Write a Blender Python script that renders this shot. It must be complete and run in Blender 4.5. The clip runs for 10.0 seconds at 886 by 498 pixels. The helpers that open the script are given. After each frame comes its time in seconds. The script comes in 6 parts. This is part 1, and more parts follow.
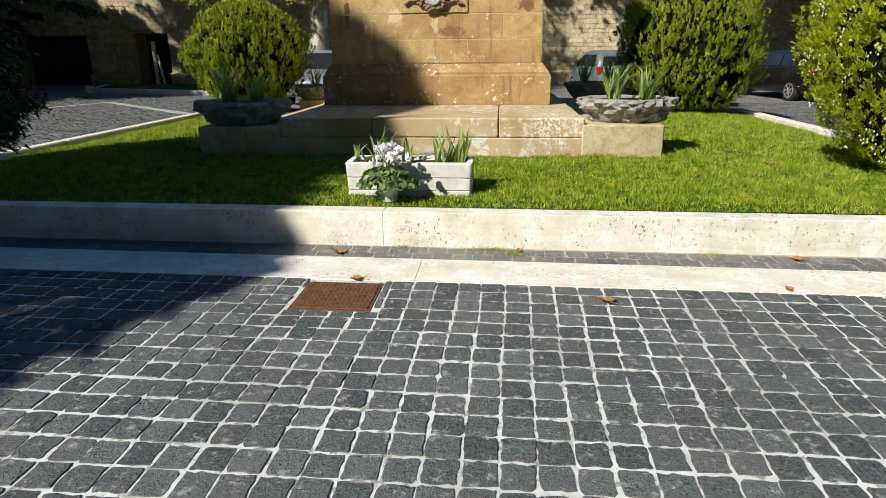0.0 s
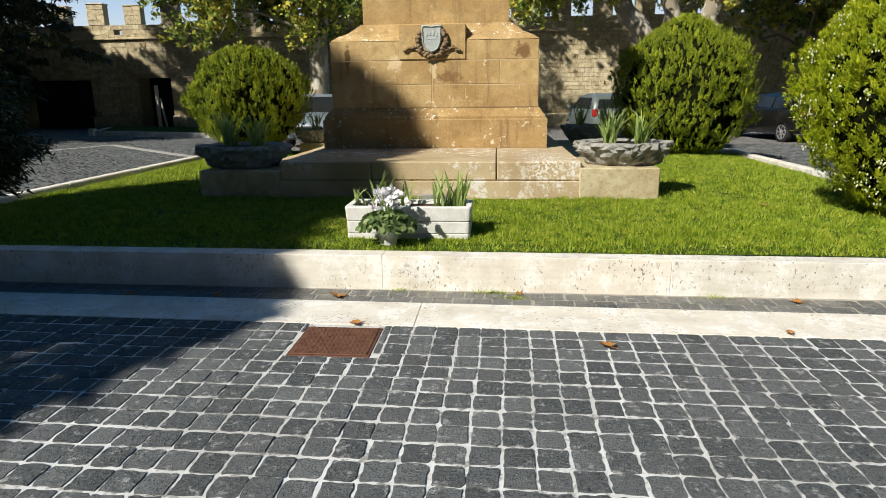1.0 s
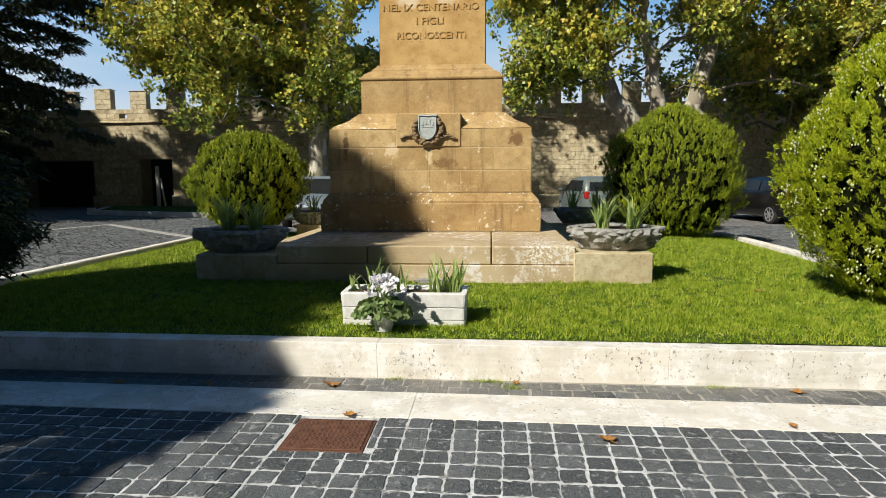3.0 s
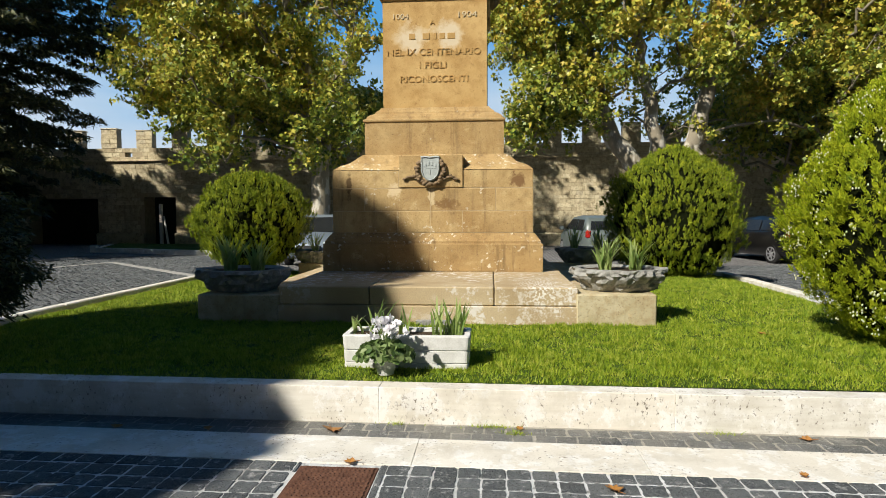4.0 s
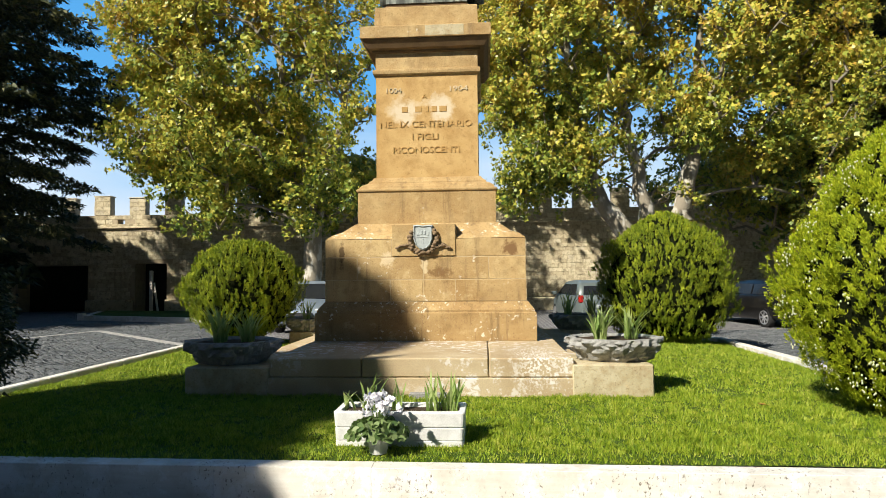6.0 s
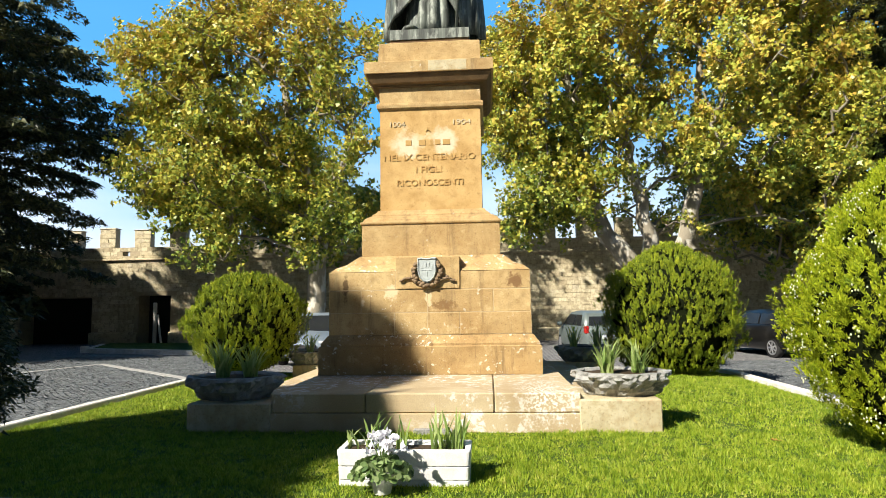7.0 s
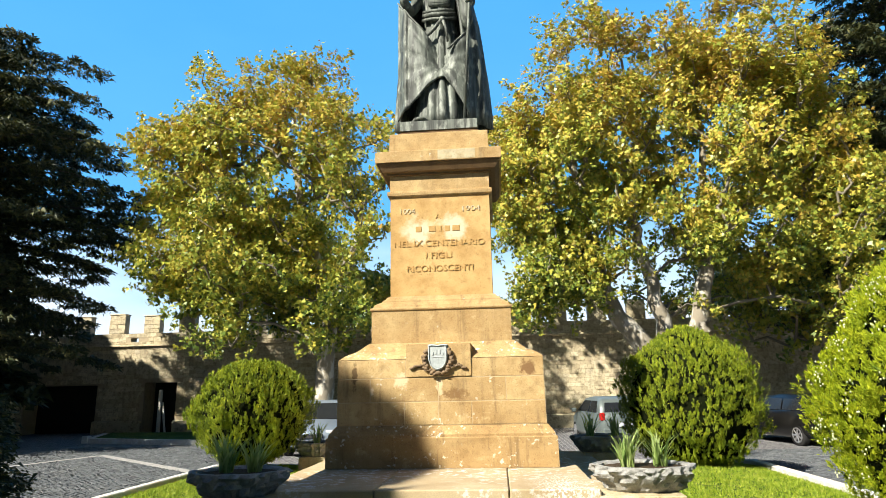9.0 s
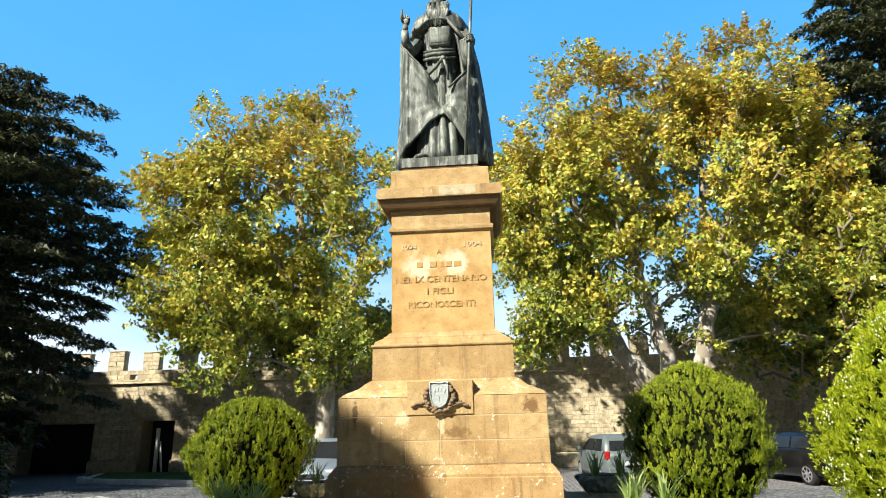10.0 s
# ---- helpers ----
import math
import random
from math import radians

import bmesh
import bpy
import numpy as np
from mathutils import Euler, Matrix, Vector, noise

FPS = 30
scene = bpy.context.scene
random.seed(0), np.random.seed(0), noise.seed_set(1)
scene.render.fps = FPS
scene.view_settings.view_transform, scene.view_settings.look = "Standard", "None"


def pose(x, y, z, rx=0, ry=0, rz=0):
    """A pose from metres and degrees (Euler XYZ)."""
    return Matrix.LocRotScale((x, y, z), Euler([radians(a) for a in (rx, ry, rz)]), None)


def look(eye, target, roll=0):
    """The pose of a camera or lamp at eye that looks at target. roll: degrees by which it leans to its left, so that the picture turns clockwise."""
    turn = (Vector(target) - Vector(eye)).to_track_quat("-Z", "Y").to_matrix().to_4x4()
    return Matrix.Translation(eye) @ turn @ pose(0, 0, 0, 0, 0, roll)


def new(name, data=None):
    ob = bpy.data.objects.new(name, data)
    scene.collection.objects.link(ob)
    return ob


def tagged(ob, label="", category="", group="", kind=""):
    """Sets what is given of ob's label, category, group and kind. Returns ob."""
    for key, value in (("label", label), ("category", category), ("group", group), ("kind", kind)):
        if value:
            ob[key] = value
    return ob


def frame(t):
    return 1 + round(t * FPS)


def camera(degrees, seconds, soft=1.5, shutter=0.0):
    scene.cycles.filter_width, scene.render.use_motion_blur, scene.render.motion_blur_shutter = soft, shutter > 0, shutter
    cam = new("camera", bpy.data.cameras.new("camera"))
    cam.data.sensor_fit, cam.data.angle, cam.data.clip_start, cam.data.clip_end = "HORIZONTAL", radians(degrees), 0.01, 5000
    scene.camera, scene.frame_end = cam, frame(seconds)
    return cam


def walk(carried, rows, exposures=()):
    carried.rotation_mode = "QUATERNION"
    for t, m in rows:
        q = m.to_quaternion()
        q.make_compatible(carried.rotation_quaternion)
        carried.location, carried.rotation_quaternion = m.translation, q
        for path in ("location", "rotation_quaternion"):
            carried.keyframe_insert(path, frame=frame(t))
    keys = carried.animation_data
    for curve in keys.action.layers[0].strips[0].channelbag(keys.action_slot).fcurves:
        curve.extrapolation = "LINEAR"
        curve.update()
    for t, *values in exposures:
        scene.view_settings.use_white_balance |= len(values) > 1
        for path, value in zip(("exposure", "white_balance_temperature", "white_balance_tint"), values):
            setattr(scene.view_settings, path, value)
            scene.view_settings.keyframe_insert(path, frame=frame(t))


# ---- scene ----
cam = camera(72.0, 10.0, 0.5)
PATH = [
    (0, (0.035, -0.046, 1.353), (-0.4, 4.692, -0.184), -0.47),
    (0.5, (0.031, -0.044, 1.369), (-0.401, 4.74, -0.019), -0.40),
    (1, (0.029, -0.043, 1.385), (-0.398, 4.785, 0.156), -0.58),
    (1.5, (0.026, -0.042, 1.404), (-0.369, 4.833, 0.364), -0.19),
    (2, (0.025, -0.042, 1.421), (-0.335, 4.868, 0.547), 0.04),
    (2.5, (0.023, -0.04, 1.437), (-0.352, 4.89, 0.695), -0.27),
    (4, (0.007, -0.031, 1.494), (-0.391, 4.944, 1.192), -0.20),
    (4.5, (0.0, -0.026, 1.511), (-0.41, 4.955, 1.368), -0.09),
    (5, (-0.005, -0.018, 1.528), (-0.373, 4.968, 1.527), -0.40),
    (5.5, (-0.007, -0.009, 1.545), (-0.339, 4.978, 1.65), -0.55),
    (7, (-0.011, 0.02, 1.605), (-0.369, 4.986, 2.064), -0.83),
    (7.5, (-0.015, 0.03, 1.623), (-0.413, 4.98, 2.209), -1.09),
    (8, (-0.021, 0.04, 1.638), (-0.508, 4.957, 2.401), -0.67),
    (8.5, (-0.026, 0.05, 1.649), (-0.481, 4.935, 2.611), -1.54),
    (9, (-0.029, 0.058, 1.658), (-0.442, 4.913, 2.784), -1.16),
    (9.5, (-0.03, 0.067, 1.665), (-0.406, 4.885, 2.946), -1.26),
    (10, (-0.03, 0.075, 1.67), (-0.442, 4.856, 3.075), -1.29),
]
EXPOSURES = [(0.0, 0.47), (2.5, 0.43), (5.0, 0.51), (7.5, 1.11), (10.0, 1.15)]
walk(cam, [(t, look(eye, target, roll)) for t, eye, target, roll in PATH], EXPOSURES)

# ---- light ----
SUN_EL, SUN_X, SUN_Y = radians(40), -0.656, -0.755
world = bpy.data.worlds.new("sky")
scene.world = world
world.use_nodes = True
wn = world.node_tree.nodes
sky = wn.new("ShaderNodeTexSky")
sky.sky_type, sky.sun_disc = "NISHITA", False
sky.sun_elevation, sky.sun_rotation = SUN_EL, math.atan2(SUN_X, SUN_Y)
sky.air_density, sky.dust_density, sky.ozone_density = 1.0, 0.8, 4.0
wn["Background"].inputs["Strength"].default_value = 0.021
tone = wn.new("ShaderNodeHueSaturation")
tone.inputs["Saturation"].default_value = 1.35
world.node_tree.links.new(sky.outputs[0], tone.inputs["Color"])
world.node_tree.links.new(tone.outputs[0], wn["Background"].inputs["Color"])
sun = new("sun", bpy.data.lights.new("sun", "SUN"))
sun.data.energy, sun.data.angle, sun.data.color = 4.8, radians(0.8), (1.0, 0.95, 0.85)
sun.matrix_world = look((SUN_X * 30, SUN_Y * 30, 30 * math.tan(SUN_EL)), (0, 0, 0))


# sky behind the trees and the wall, far off: clear blue, paling to thin cloud low down
def sky_backdrop():
    mat = bpy.data.materials.new("far_sky")
    mat.use_nodes = True
    nt = mat.node_tree
    nt.nodes.clear()
    out, em = nt.nodes.new("ShaderNodeOutputMaterial"), nt.nodes.new("ShaderNodeEmission")
    geo, sep = nt.nodes.new("ShaderNodeNewGeometry"), nt.nodes.new("ShaderNodeSeparateXYZ")
    cloud, add = nt.nodes.new("ShaderNodeTexNoise"), nt.nodes.new("ShaderNodeMath")
    half, ramp = nt.nodes.new("ShaderNodeMath"), nt.nodes.new("ShaderNodeValToRGB")
    stretch = nt.nodes.new("ShaderNodeVectorMath")
    stretch.operation, stretch.inputs[1].default_value = "MULTIPLY", (0.0022, 0.0022, 0.006)
    cloud.inputs["Detail"].default_value = 6.0
    cloud.inputs["Scale"].default_value = 1.0
    add.operation, half.operation = "MULTIPLY_ADD", "MULTIPLY"
    half.inputs[1].default_value = 1 / 2000
    add.inputs[1].default_value = -0.16
    nt.links.new(geo.outputs["Position"], stretch.inputs[0])
    nt.links.new(stretch.outputs[0], cloud.inputs["Vector"])
    nt.links.new(geo.outputs["Position"], sep.inputs[0])
    nt.links.new(sep.outputs[2], half.inputs[0])
    nt.links.new(cloud.outputs["Fac"], add.inputs[0])
    nt.links.new(half.outputs[0], add.inputs[2])
    nt.links.new(add.outputs[0], ramp.inputs[0])
    e = ramp.color_ramp.elements
    while len(e) < 6:
        e.new(0.5)
    for el, (p, c) in zip(e, ((0.0, (0.66, 0.74, 0.82)), (0.10, (0.42, 0.60, 0.80)), (0.19, (0.10, 0.37, 0.73)), (0.56, (0.058, 0.295, 0.68)), (0.72, (0.015, 0.09, 0.24)), (1.0, (0.006, 0.03, 0.09)))):
        el.position, el.color = p, (*c, 1)
    nt.links.new(ramp.outputs[0], em.inputs["Color"])
    em.inputs["Strength"].default_value = 0.74
    nt.links.new(em.outputs[0], out.inputs["Surface"])
    me = bpy.data.meshes.new("backdrop")
    n, verts = 36, []
    for k in range(13):
        el = radians(-2 + 92 * k / 12)
        for j in range(n + 1):
            az = radians(-80 + 160 * j / n)
            verts.append((2000 * math.cos(el) * math.sin(az), 2000 * math.cos(el) * math.cos(az), 2000 * math.sin(el)))
    me.from_pydata(verts, [], [(k * (n + 1) + j, k * (n + 1) + j + 1, (k + 1) * (n + 1) + j + 1, (k + 1) * (n + 1) + j) for k in range(12) for j in range(n)])
    me.materials.append(mat)
    tagged(new("backdrop", me), "clear blue autumn sky with thin cloud low down", "sky", kind="structure")


sky_backdrop()


# ---- materials ----
class Nodes:
    """A small wrapper round a material's node tree."""

    def __init__(self, name):
        self.mat = bpy.data.materials.new(name)
        self.mat.use_nodes = True
        self.tree = self.mat.node_tree
        self.bsdf = self.tree.nodes["Principled BSDF"]
        self.out = self.tree.nodes["Material Output"]
        self.coord = None

    def add(self, kind, **sockets):
        n = self.tree.nodes.new(kind)
        for k, v in sockets.items():
            self.put(n.inputs[k.replace("_", " ")], v)
        return n

    def put(self, socket, v):
        if isinstance(v, bpy.types.NodeSocket):
            self.tree.links.new(v, socket)
        else:
            socket.default_value = v

    def where(self):
        if self.coord is None:
            self.coord = self.add("ShaderNodeNewGeometry").outputs["Position"]
        return self.coord

    def noise(self, scale, detail=4.0, rough=0.55, at=None):
        return self.add("ShaderNodeTexNoise", Vector=at or self.where(), Scale=scale, Detail=detail, Roughness=rough).outputs["Fac"]

    def cells(self, scale, feature="F1", at=None):
        n = self.add("ShaderNodeTexVoronoi", Vector=at or self.where(), Scale=scale)
        n.feature = feature
        return n.outputs["Distance"]

    def ramp(self, fac, stops):
        n = self.add("ShaderNodeValToRGB", Fac=fac)
        e = n.color_ramp.elements
        while len(e) < len(stops):
            e.new(0.5)
        for el, (p, c) in zip(e, stops):
            el.position, el.color = p, (c, c, c, 1) if isinstance(c, (int, float)) else (*c, 1)
        return n.outputs["Color"]

    def mix(self, fac, a, b, how="MIX"):
        n = self.tree.nodes.new("ShaderNodeMix")
        n.data_type, n.blend_type = "RGBA", how
        for i, v in ((0, fac), (6, a), (7, b)):
            self.put(n.inputs[i], (*v, 1) if isinstance(v, tuple) and len(v) == 3 else v)
        return n.outputs[2]

    def stretch(self, x, y, z, at=None):
        n = self.add("ShaderNodeVectorMath")
        n.operation = "MULTIPLY"
        self.put(n.inputs[0], at or self.where())
        n.inputs[1].default_value = (x, y, z)
        return n.outputs[0]

    def maths(self, op, a, b=0.0):
        n = self.add("ShaderNodeMath")
        n.operation = op
        self.put(n.inputs[0], a)
        self.put(n.inputs[1], b)
        return n.outputs[0]

    def bump(self, height, strength=0.4, distance=0.01):
        return self.add("ShaderNodeBump", Height=height, Strength=strength, Distance=distance).outputs["Normal"]

    def done(self, color, rough=0.8, normal=None, metal=0.0):
        self.put(self.bsdf.inputs["Base Color"], (*color, 1) if isinstance(color, tuple) else color)
        self.put(self.bsdf.inputs["Roughness"], rough)
        self.put(self.bsdf.inputs["Metallic"], metal)
        if not isinstance(rough, bpy.types.NodeSocket) and rough > 0.74:
            self.bsdf.inputs["Specular IOR Level"].default_value = 0.12
        if normal is not None:
            self.put(self.bsdf.inputs["Normal"], normal)
        return self.mat


def plain(name, a, b, scale=6.0, fine=60.0, rough=0.8, bump=0.3, dist=0.004, metal=0.0):
    """Two tones mottled at a coarse and a fine scale."""
    n = Nodes(name)
    big, small = n.noise(scale), n.noise(fine, 3.0)
    c = n.mix(n.ramp(big, [(0.3, 0.0), (0.7, 1.0)]), a, b)
    c = n.mix(0.35, c, n.mix(n.ramp(small, [(0.3, 0.0), (0.7, 1.0)]), a, b), "MIX")
    return n.done(c, rough, n.bump(small, bump, dist), metal)


def sandstone(name="ochre_sandstone", dark=(0.37, 0.24, 0.10), light=(0.55, 0.405, 0.195), stain=0.45, spotty=0.58, vary=0.4, marks=()):
    n = Nodes(name)
    big, mid, fine = n.noise(1.6, 6.0, 0.6), n.noise(8.0, 7.0, 0.7), n.noise(110.0, 3.0)
    c = n.mix(n.ramp(big, [(0.36, 0.0), (0.62, 1.0)]), dark, light)
    c = n.mix(n.ramp(mid, [(0.47, 0.0), (0.70, 0.62)]), c, (0.27, 0.165, 0.06))
    c = n.mix(n.ramp(fine, [(0.4, 0.0), (0.75, 0.5)]), c, (0.62, 0.44, 0.22))
    info = n.add("ShaderNodeObjectInfo").outputs["Random"]
    c = n.mix(n.ramp(info, [(0.0, 0.0), (0.45, vary * 0.15), (1.0, vary)]), c, (0.30, 0.18, 0.07))
    blot = n.noise(4.2, 8.0, 0.75)
    c = n.mix(n.ramp(blot, [(0.52, 0.0), (0.64, stain * 0.6)]), c, (0.17, 0.11, 0.055))
    c = n.mix(n.ramp(blot, [(0.36, 0.5), (0.44, 0.0)]), c, (0.60, 0.46, 0.24))
    c = n.mix(n.ramp(n.noise(46.0, 4.0, 0.7), [(0.58, 0.0), (0.66, 0.55)]), c, (0.17, 0.105, 0.05))
    streak = n.noise(3.0, 5.0, 0.65, n.stretch(2.4, 2.4, 0.22))
    c = n.mix(n.ramp(streak, [(0.55, 0.0), (0.70, stain)]), c, (0.10, 0.065, 0.04))
    spots = n.ramp(n.noise(19.0, 3.0, 0.5), [(0.60, 0.0), (0.65, 1.0)])
    keep = n.ramp(n.noise(2.6, 4.0, 0.7), [(spotty, 0.0), (spotty + 0.08, 0.9)])
    c = n.mix(n.mix(1.0, spots, keep, "MULTIPLY"), c, (0.68, 0.62, 0.48))
    # single stains and patches: place, half sizes, colour
    for x, z, rx, rz, tone in marks:
        d = n.add("ShaderNodeVectorMath")
        d.operation = "DISTANCE"
        n.put(d.inputs[0], n.stretch(1 / rx, 0.0, 1 / rz))
        d.inputs[1].default_value = (x / rx, 0.0, z / rz)
        k = n.maths("ADD", d.outputs["Value"], n.maths("MULTIPLY", n.maths("SUBTRACT", n.noise(14.0, 6.0, 0.75), 0.5), 2.6))
        c = n.mix(n.ramp(k, [(0.55, 0.85), (0.95, 0.0)]), c, tone)
    h = n.mix(0.45, mid, fine)
    return n.done(c, 0.9, n.bump(h, 0.8, 0.018))


def lichen_stone():
    n = Nodes("lichen_grey_sandstone")
    big, mid, fine = n.noise(1.5, 5.0), n.noise(9.0, 7.0, 0.7), n.noise(70.0, 3.0)
    c = n.mix(n.ramp(big, [(0.35, 0.0), (0.65, 1.0)]), (0.42, 0.31, 0.17), (0.55, 0.44, 0.27))
    c = n.mix(n.ramp(fine, [(0.3, 0.0), (0.8, 0.5)]), c, (0.24, 0.19, 0.13))
    patch = n.ramp(mid, [(0.53, 0.0), (0.59, 1.0)])
    keep = n.ramp(n.noise(0.8, 2.0), [(0.42, 0.0), (0.58, 1.0)])
    c = n.mix(n.mix(1.0, patch, keep, "MULTIPLY"), c, (0.66, 0.62, 0.55))
    # a dense colony of pale crusts at one end of the step
    d = n.add("ShaderNodeVectorMath")
    d.operation = "DISTANCE"
    n.put(d.inputs[0], n.stretch(0.9, 0.30, 1.0))
    d.inputs[1].default_value = (0.50, 2.02, 0.62)
    near = n.ramp(n.maths("ADD", d.outputs["Value"], n.maths("MULTIPLY", n.noise(5.0, 5.0, 0.7), 0.5)), [(0.28, 1.0), (0.58, 0.0)])
    crust = n.ramp(n.noise(38.0, 3.0, 0.55, n.stretch(1.0, 0.7, 1.0)), [(0.50, 0.0), (0.55, 1.0)])
    c = n.mix(n.mix(1.0, crust, near, "MULTIPLY"), c, (0.74, 0.71, 0.64))
    return n.done(c, 0.92, n.bump(n.mix(0.5, mid, fine), 0.5, 0.01))


def travertine():
    n = Nodes("pale_travertine")
    band = n.noise(5.0, 5.0, 0.6, n.stretch(0.5, 1.0, 6.0))
    fine = n.noise(80.0, 3.0)
    c = n.mix(n.ramp(band, [(0.3, 0.0), (0.75, 1.0)]), (0.71, 0.69, 0.63), (0.58, 0.545, 0.47))
    info = n.add("ShaderNodeObjectInfo").outputs["Random"]
    c = n.mix(n.ramp(info, [(0.0, 0.0), (1.0, 0.35)]), c, (0.74, 0.66, 0.54))
    pits = n.ramp(n.noise(48.0, 4.0, 0.7, n.stretch(0.9, 1.0, 0.6)), [(0.585, 0.0), (0.65, 1.0)])
    where = n.ramp(n.noise(3.2, 4.0, 0.6), [(0.44, 0.0), (0.60, 1.0)])
    c = n.mix(n.ramp(n.noise(4.5, 6.0, 0.75), [(0.50, 0.0), (0.56, 0.7)]), c, (0.78, 0.77, 0.74))
    c = n.mix(n.mix(1.0, pits, where, "MULTIPLY"), c, (0.15, 0.125, 0.095))
    grime = n.ramp(n.noise(2.5, 6.0, 0.7), [(0.48, 0.0), (0.72, 0.6)])
    c = n.mix(grime, c, (0.42, 0.38, 0.31))
    h = n.mix(pits, fine, (0.0, 0.0, 0.0))
    return n.done(c, 0.75, n.bump(h, 0.4, 0.006))


def basalt(name="dark_basalt_cobble", dusty=0.45):
    n = Nodes(name)
    mid, fine = n.noise(55.0, 7.0, 0.75), n.noise(125.0, 4.0, 0.7)
    info = n.add("ShaderNodeObjectInfo").outputs["Random"]
    isl = n.add("ShaderNodeNewGeometry").outputs["Random Per Island"]
    var = n.maths("FRACT", n.maths("ADD", info, isl))
    c = n.mix(var, (0.062, 0.071, 0.077), (0.162, 0.175, 0.180))
    c = n.mix(n.ramp(mid, [(0.42, 0.0), (0.66, 0.85)]), c, (0.175, 0.18, 0.178))
    c = n.mix(n.ramp(fine, [(0.56, 0.0), (0.62, 0.9)]), c, (0.014, 0.014, 0.016))
    smear = n.ramp(n.noise(13.0, 8.0, 0.8), [(0.56, 0.0), (0.62, 0.8)])
    c = n.mix(smear, c, (0.40, 0.40, 0.39))
    dust = n.ramp(n.noise(1.7, 6.0, 0.7), [(0.5 - (dusty - 0.45) * 0.4, 0.0), (0.75, dusty)])
    c = n.mix(dust, c, (0.17, 0.165, 0.155) if dusty < 0.5 else (0.33, 0.31, 0.265))
    return n.done(c, 0.78, n.bump(n.mix(0.5, n.mix(0.4, mid, fine), n.noise(24.0, 5.0, 0.7)), 1.0, 0.035))


def mortar():
    n = Nodes("pale_mortar")
    mid, fine = n.noise(14.0, 5.0, 0.6), n.noise(120.0, 3.0)
    c = n.mix(n.ramp(mid, [(0.3, 0.0), (0.7, 1.0)]), (0.68, 0.69, 0.69), (0.50, 0.505, 0.49))
    c = n.mix(n.ramp(n.noise(1.1, 4.0), [(0.46, 0.0), (0.72, 0.6)]), c, (0.2, 0.18, 0.15))
    c = n.mix(n.ramp(n.noise(11.0, 5.0, 0.7), [(0.54, 0.0), (0.62, 0.75)]), c, (0.16, 0.15, 0.135))
    return n.done(c, 0.95, n.bump(fine, 0.5, 0.004))


def far_paving():
    """Cobbles too far off to tell apart."""
    n = Nodes("far_cobble_paving")
    wob = n.add("ShaderNodeVectorMath")
    n.put(wob.inputs[0], n.where())
    n.put(wob.inputs[1], n.stretch(0.09, 0.09, 0.0, n.add("ShaderNodeTexNoise", Vector=n.where(), Scale=3.5).outputs["Color"]))
    br = n.add("ShaderNodeTexBrick", Vector=wob.outputs[0], Scale=1.0)
    br.offset, br.squash = 0.0, 1.0
    for k, v in (("Mortar Size", 0.016), ("Brick Width", 0.13), ("Row Height", 0.143), ("Mortar Smooth", 0.5)):
        br.inputs[k].default_value = v
    br.inputs["Color1"].default_value = (0.03, 0.029, 0.030, 1)
    br.inputs["Color2"].default_value = (0.13, 0.126, 0.128, 1)
    br.inputs["Mortar"].default_value = (0.30, 0.29, 0.28, 1)
    c = n.mix(n.ramp(n.noise(0.5, 5.0), [(0.35, 0.0), (0.75, 0.3)]), br.outputs["Color"], (0.13, 0.125, 0.12))
    c = n.mix(n.ramp(n.noise(7.0, 5.0, 0.75), [(0.5, 0.0), (0.62, 0.6)]), c, (0.27, 0.26, 0.25))
    return n.done(c, 0.75, n.bump(n.mix(0.5, br.outputs["Fac"], n.noise(30.0)), -0.9, 0.03))


def wall_stone():
    """Old lime mortar and rough tuff, behind and between the blocks."""
    n = Nodes("lime_mortar_wall")
    c = n.mix(n.ramp(n.noise(0.45, 5.0), [(0.35, 0.0), (0.7, 1.0)]), (0.36, 0.29, 0.19), (0.46, 0.38, 0.25))
    c = n.mix(n.ramp(n.noise(5.0, 6.0, 0.7), [(0.46, 0.0), (0.7, 0.5)]), c, (0.20, 0.155, 0.10))
    return n.done(c, 0.93, n.bump(n.noise(14.0, 5.0, 0.7), 0.7, 0.02))


def tuff():
    """Single weathered tuff blocks, each of its own tone."""
    n = Nodes("weathered_tuff")
    info = n.add("ShaderNodeObjectInfo").outputs["Random"]
    isl = n.add("ShaderNodeNewGeometry").outputs["Random Per Island"]
    c = n.ramp(n.maths("FRACT", n.maths("ADD", info, isl)), [(0.0, (0.39, 0.32, 0.20)), (0.35, (0.51, 0.43, 0.275)), (0.8, (0.62, 0.54, 0.36)), (1.0, (0.49, 0.425, 0.30))])
    c = n.mix(n.ramp(n.noise(0.5, 5.0), [(0.35, 0.0), (0.68, 0.45)]), c, (0.62, 0.545, 0.37))
    c = n.mix(n.ramp(n.noise(6.0, 6.0, 0.7), [(0.47, 0.0), (0.68, 0.8)]), c, (0.19, 0.145, 0.09))
    c = n.mix(n.ramp(n.noise(1.3, 5.0, 0.65, n.stretch(1.5, 1.5, 0.4)), [(0.55, 0.0), (0.72, 0.55)]), c, (0.16, 0.13, 0.09))
    return n.done(c, 0.94, n.bump(n.noise(18.0, 5.0, 0.7), 0.7, 0.02))


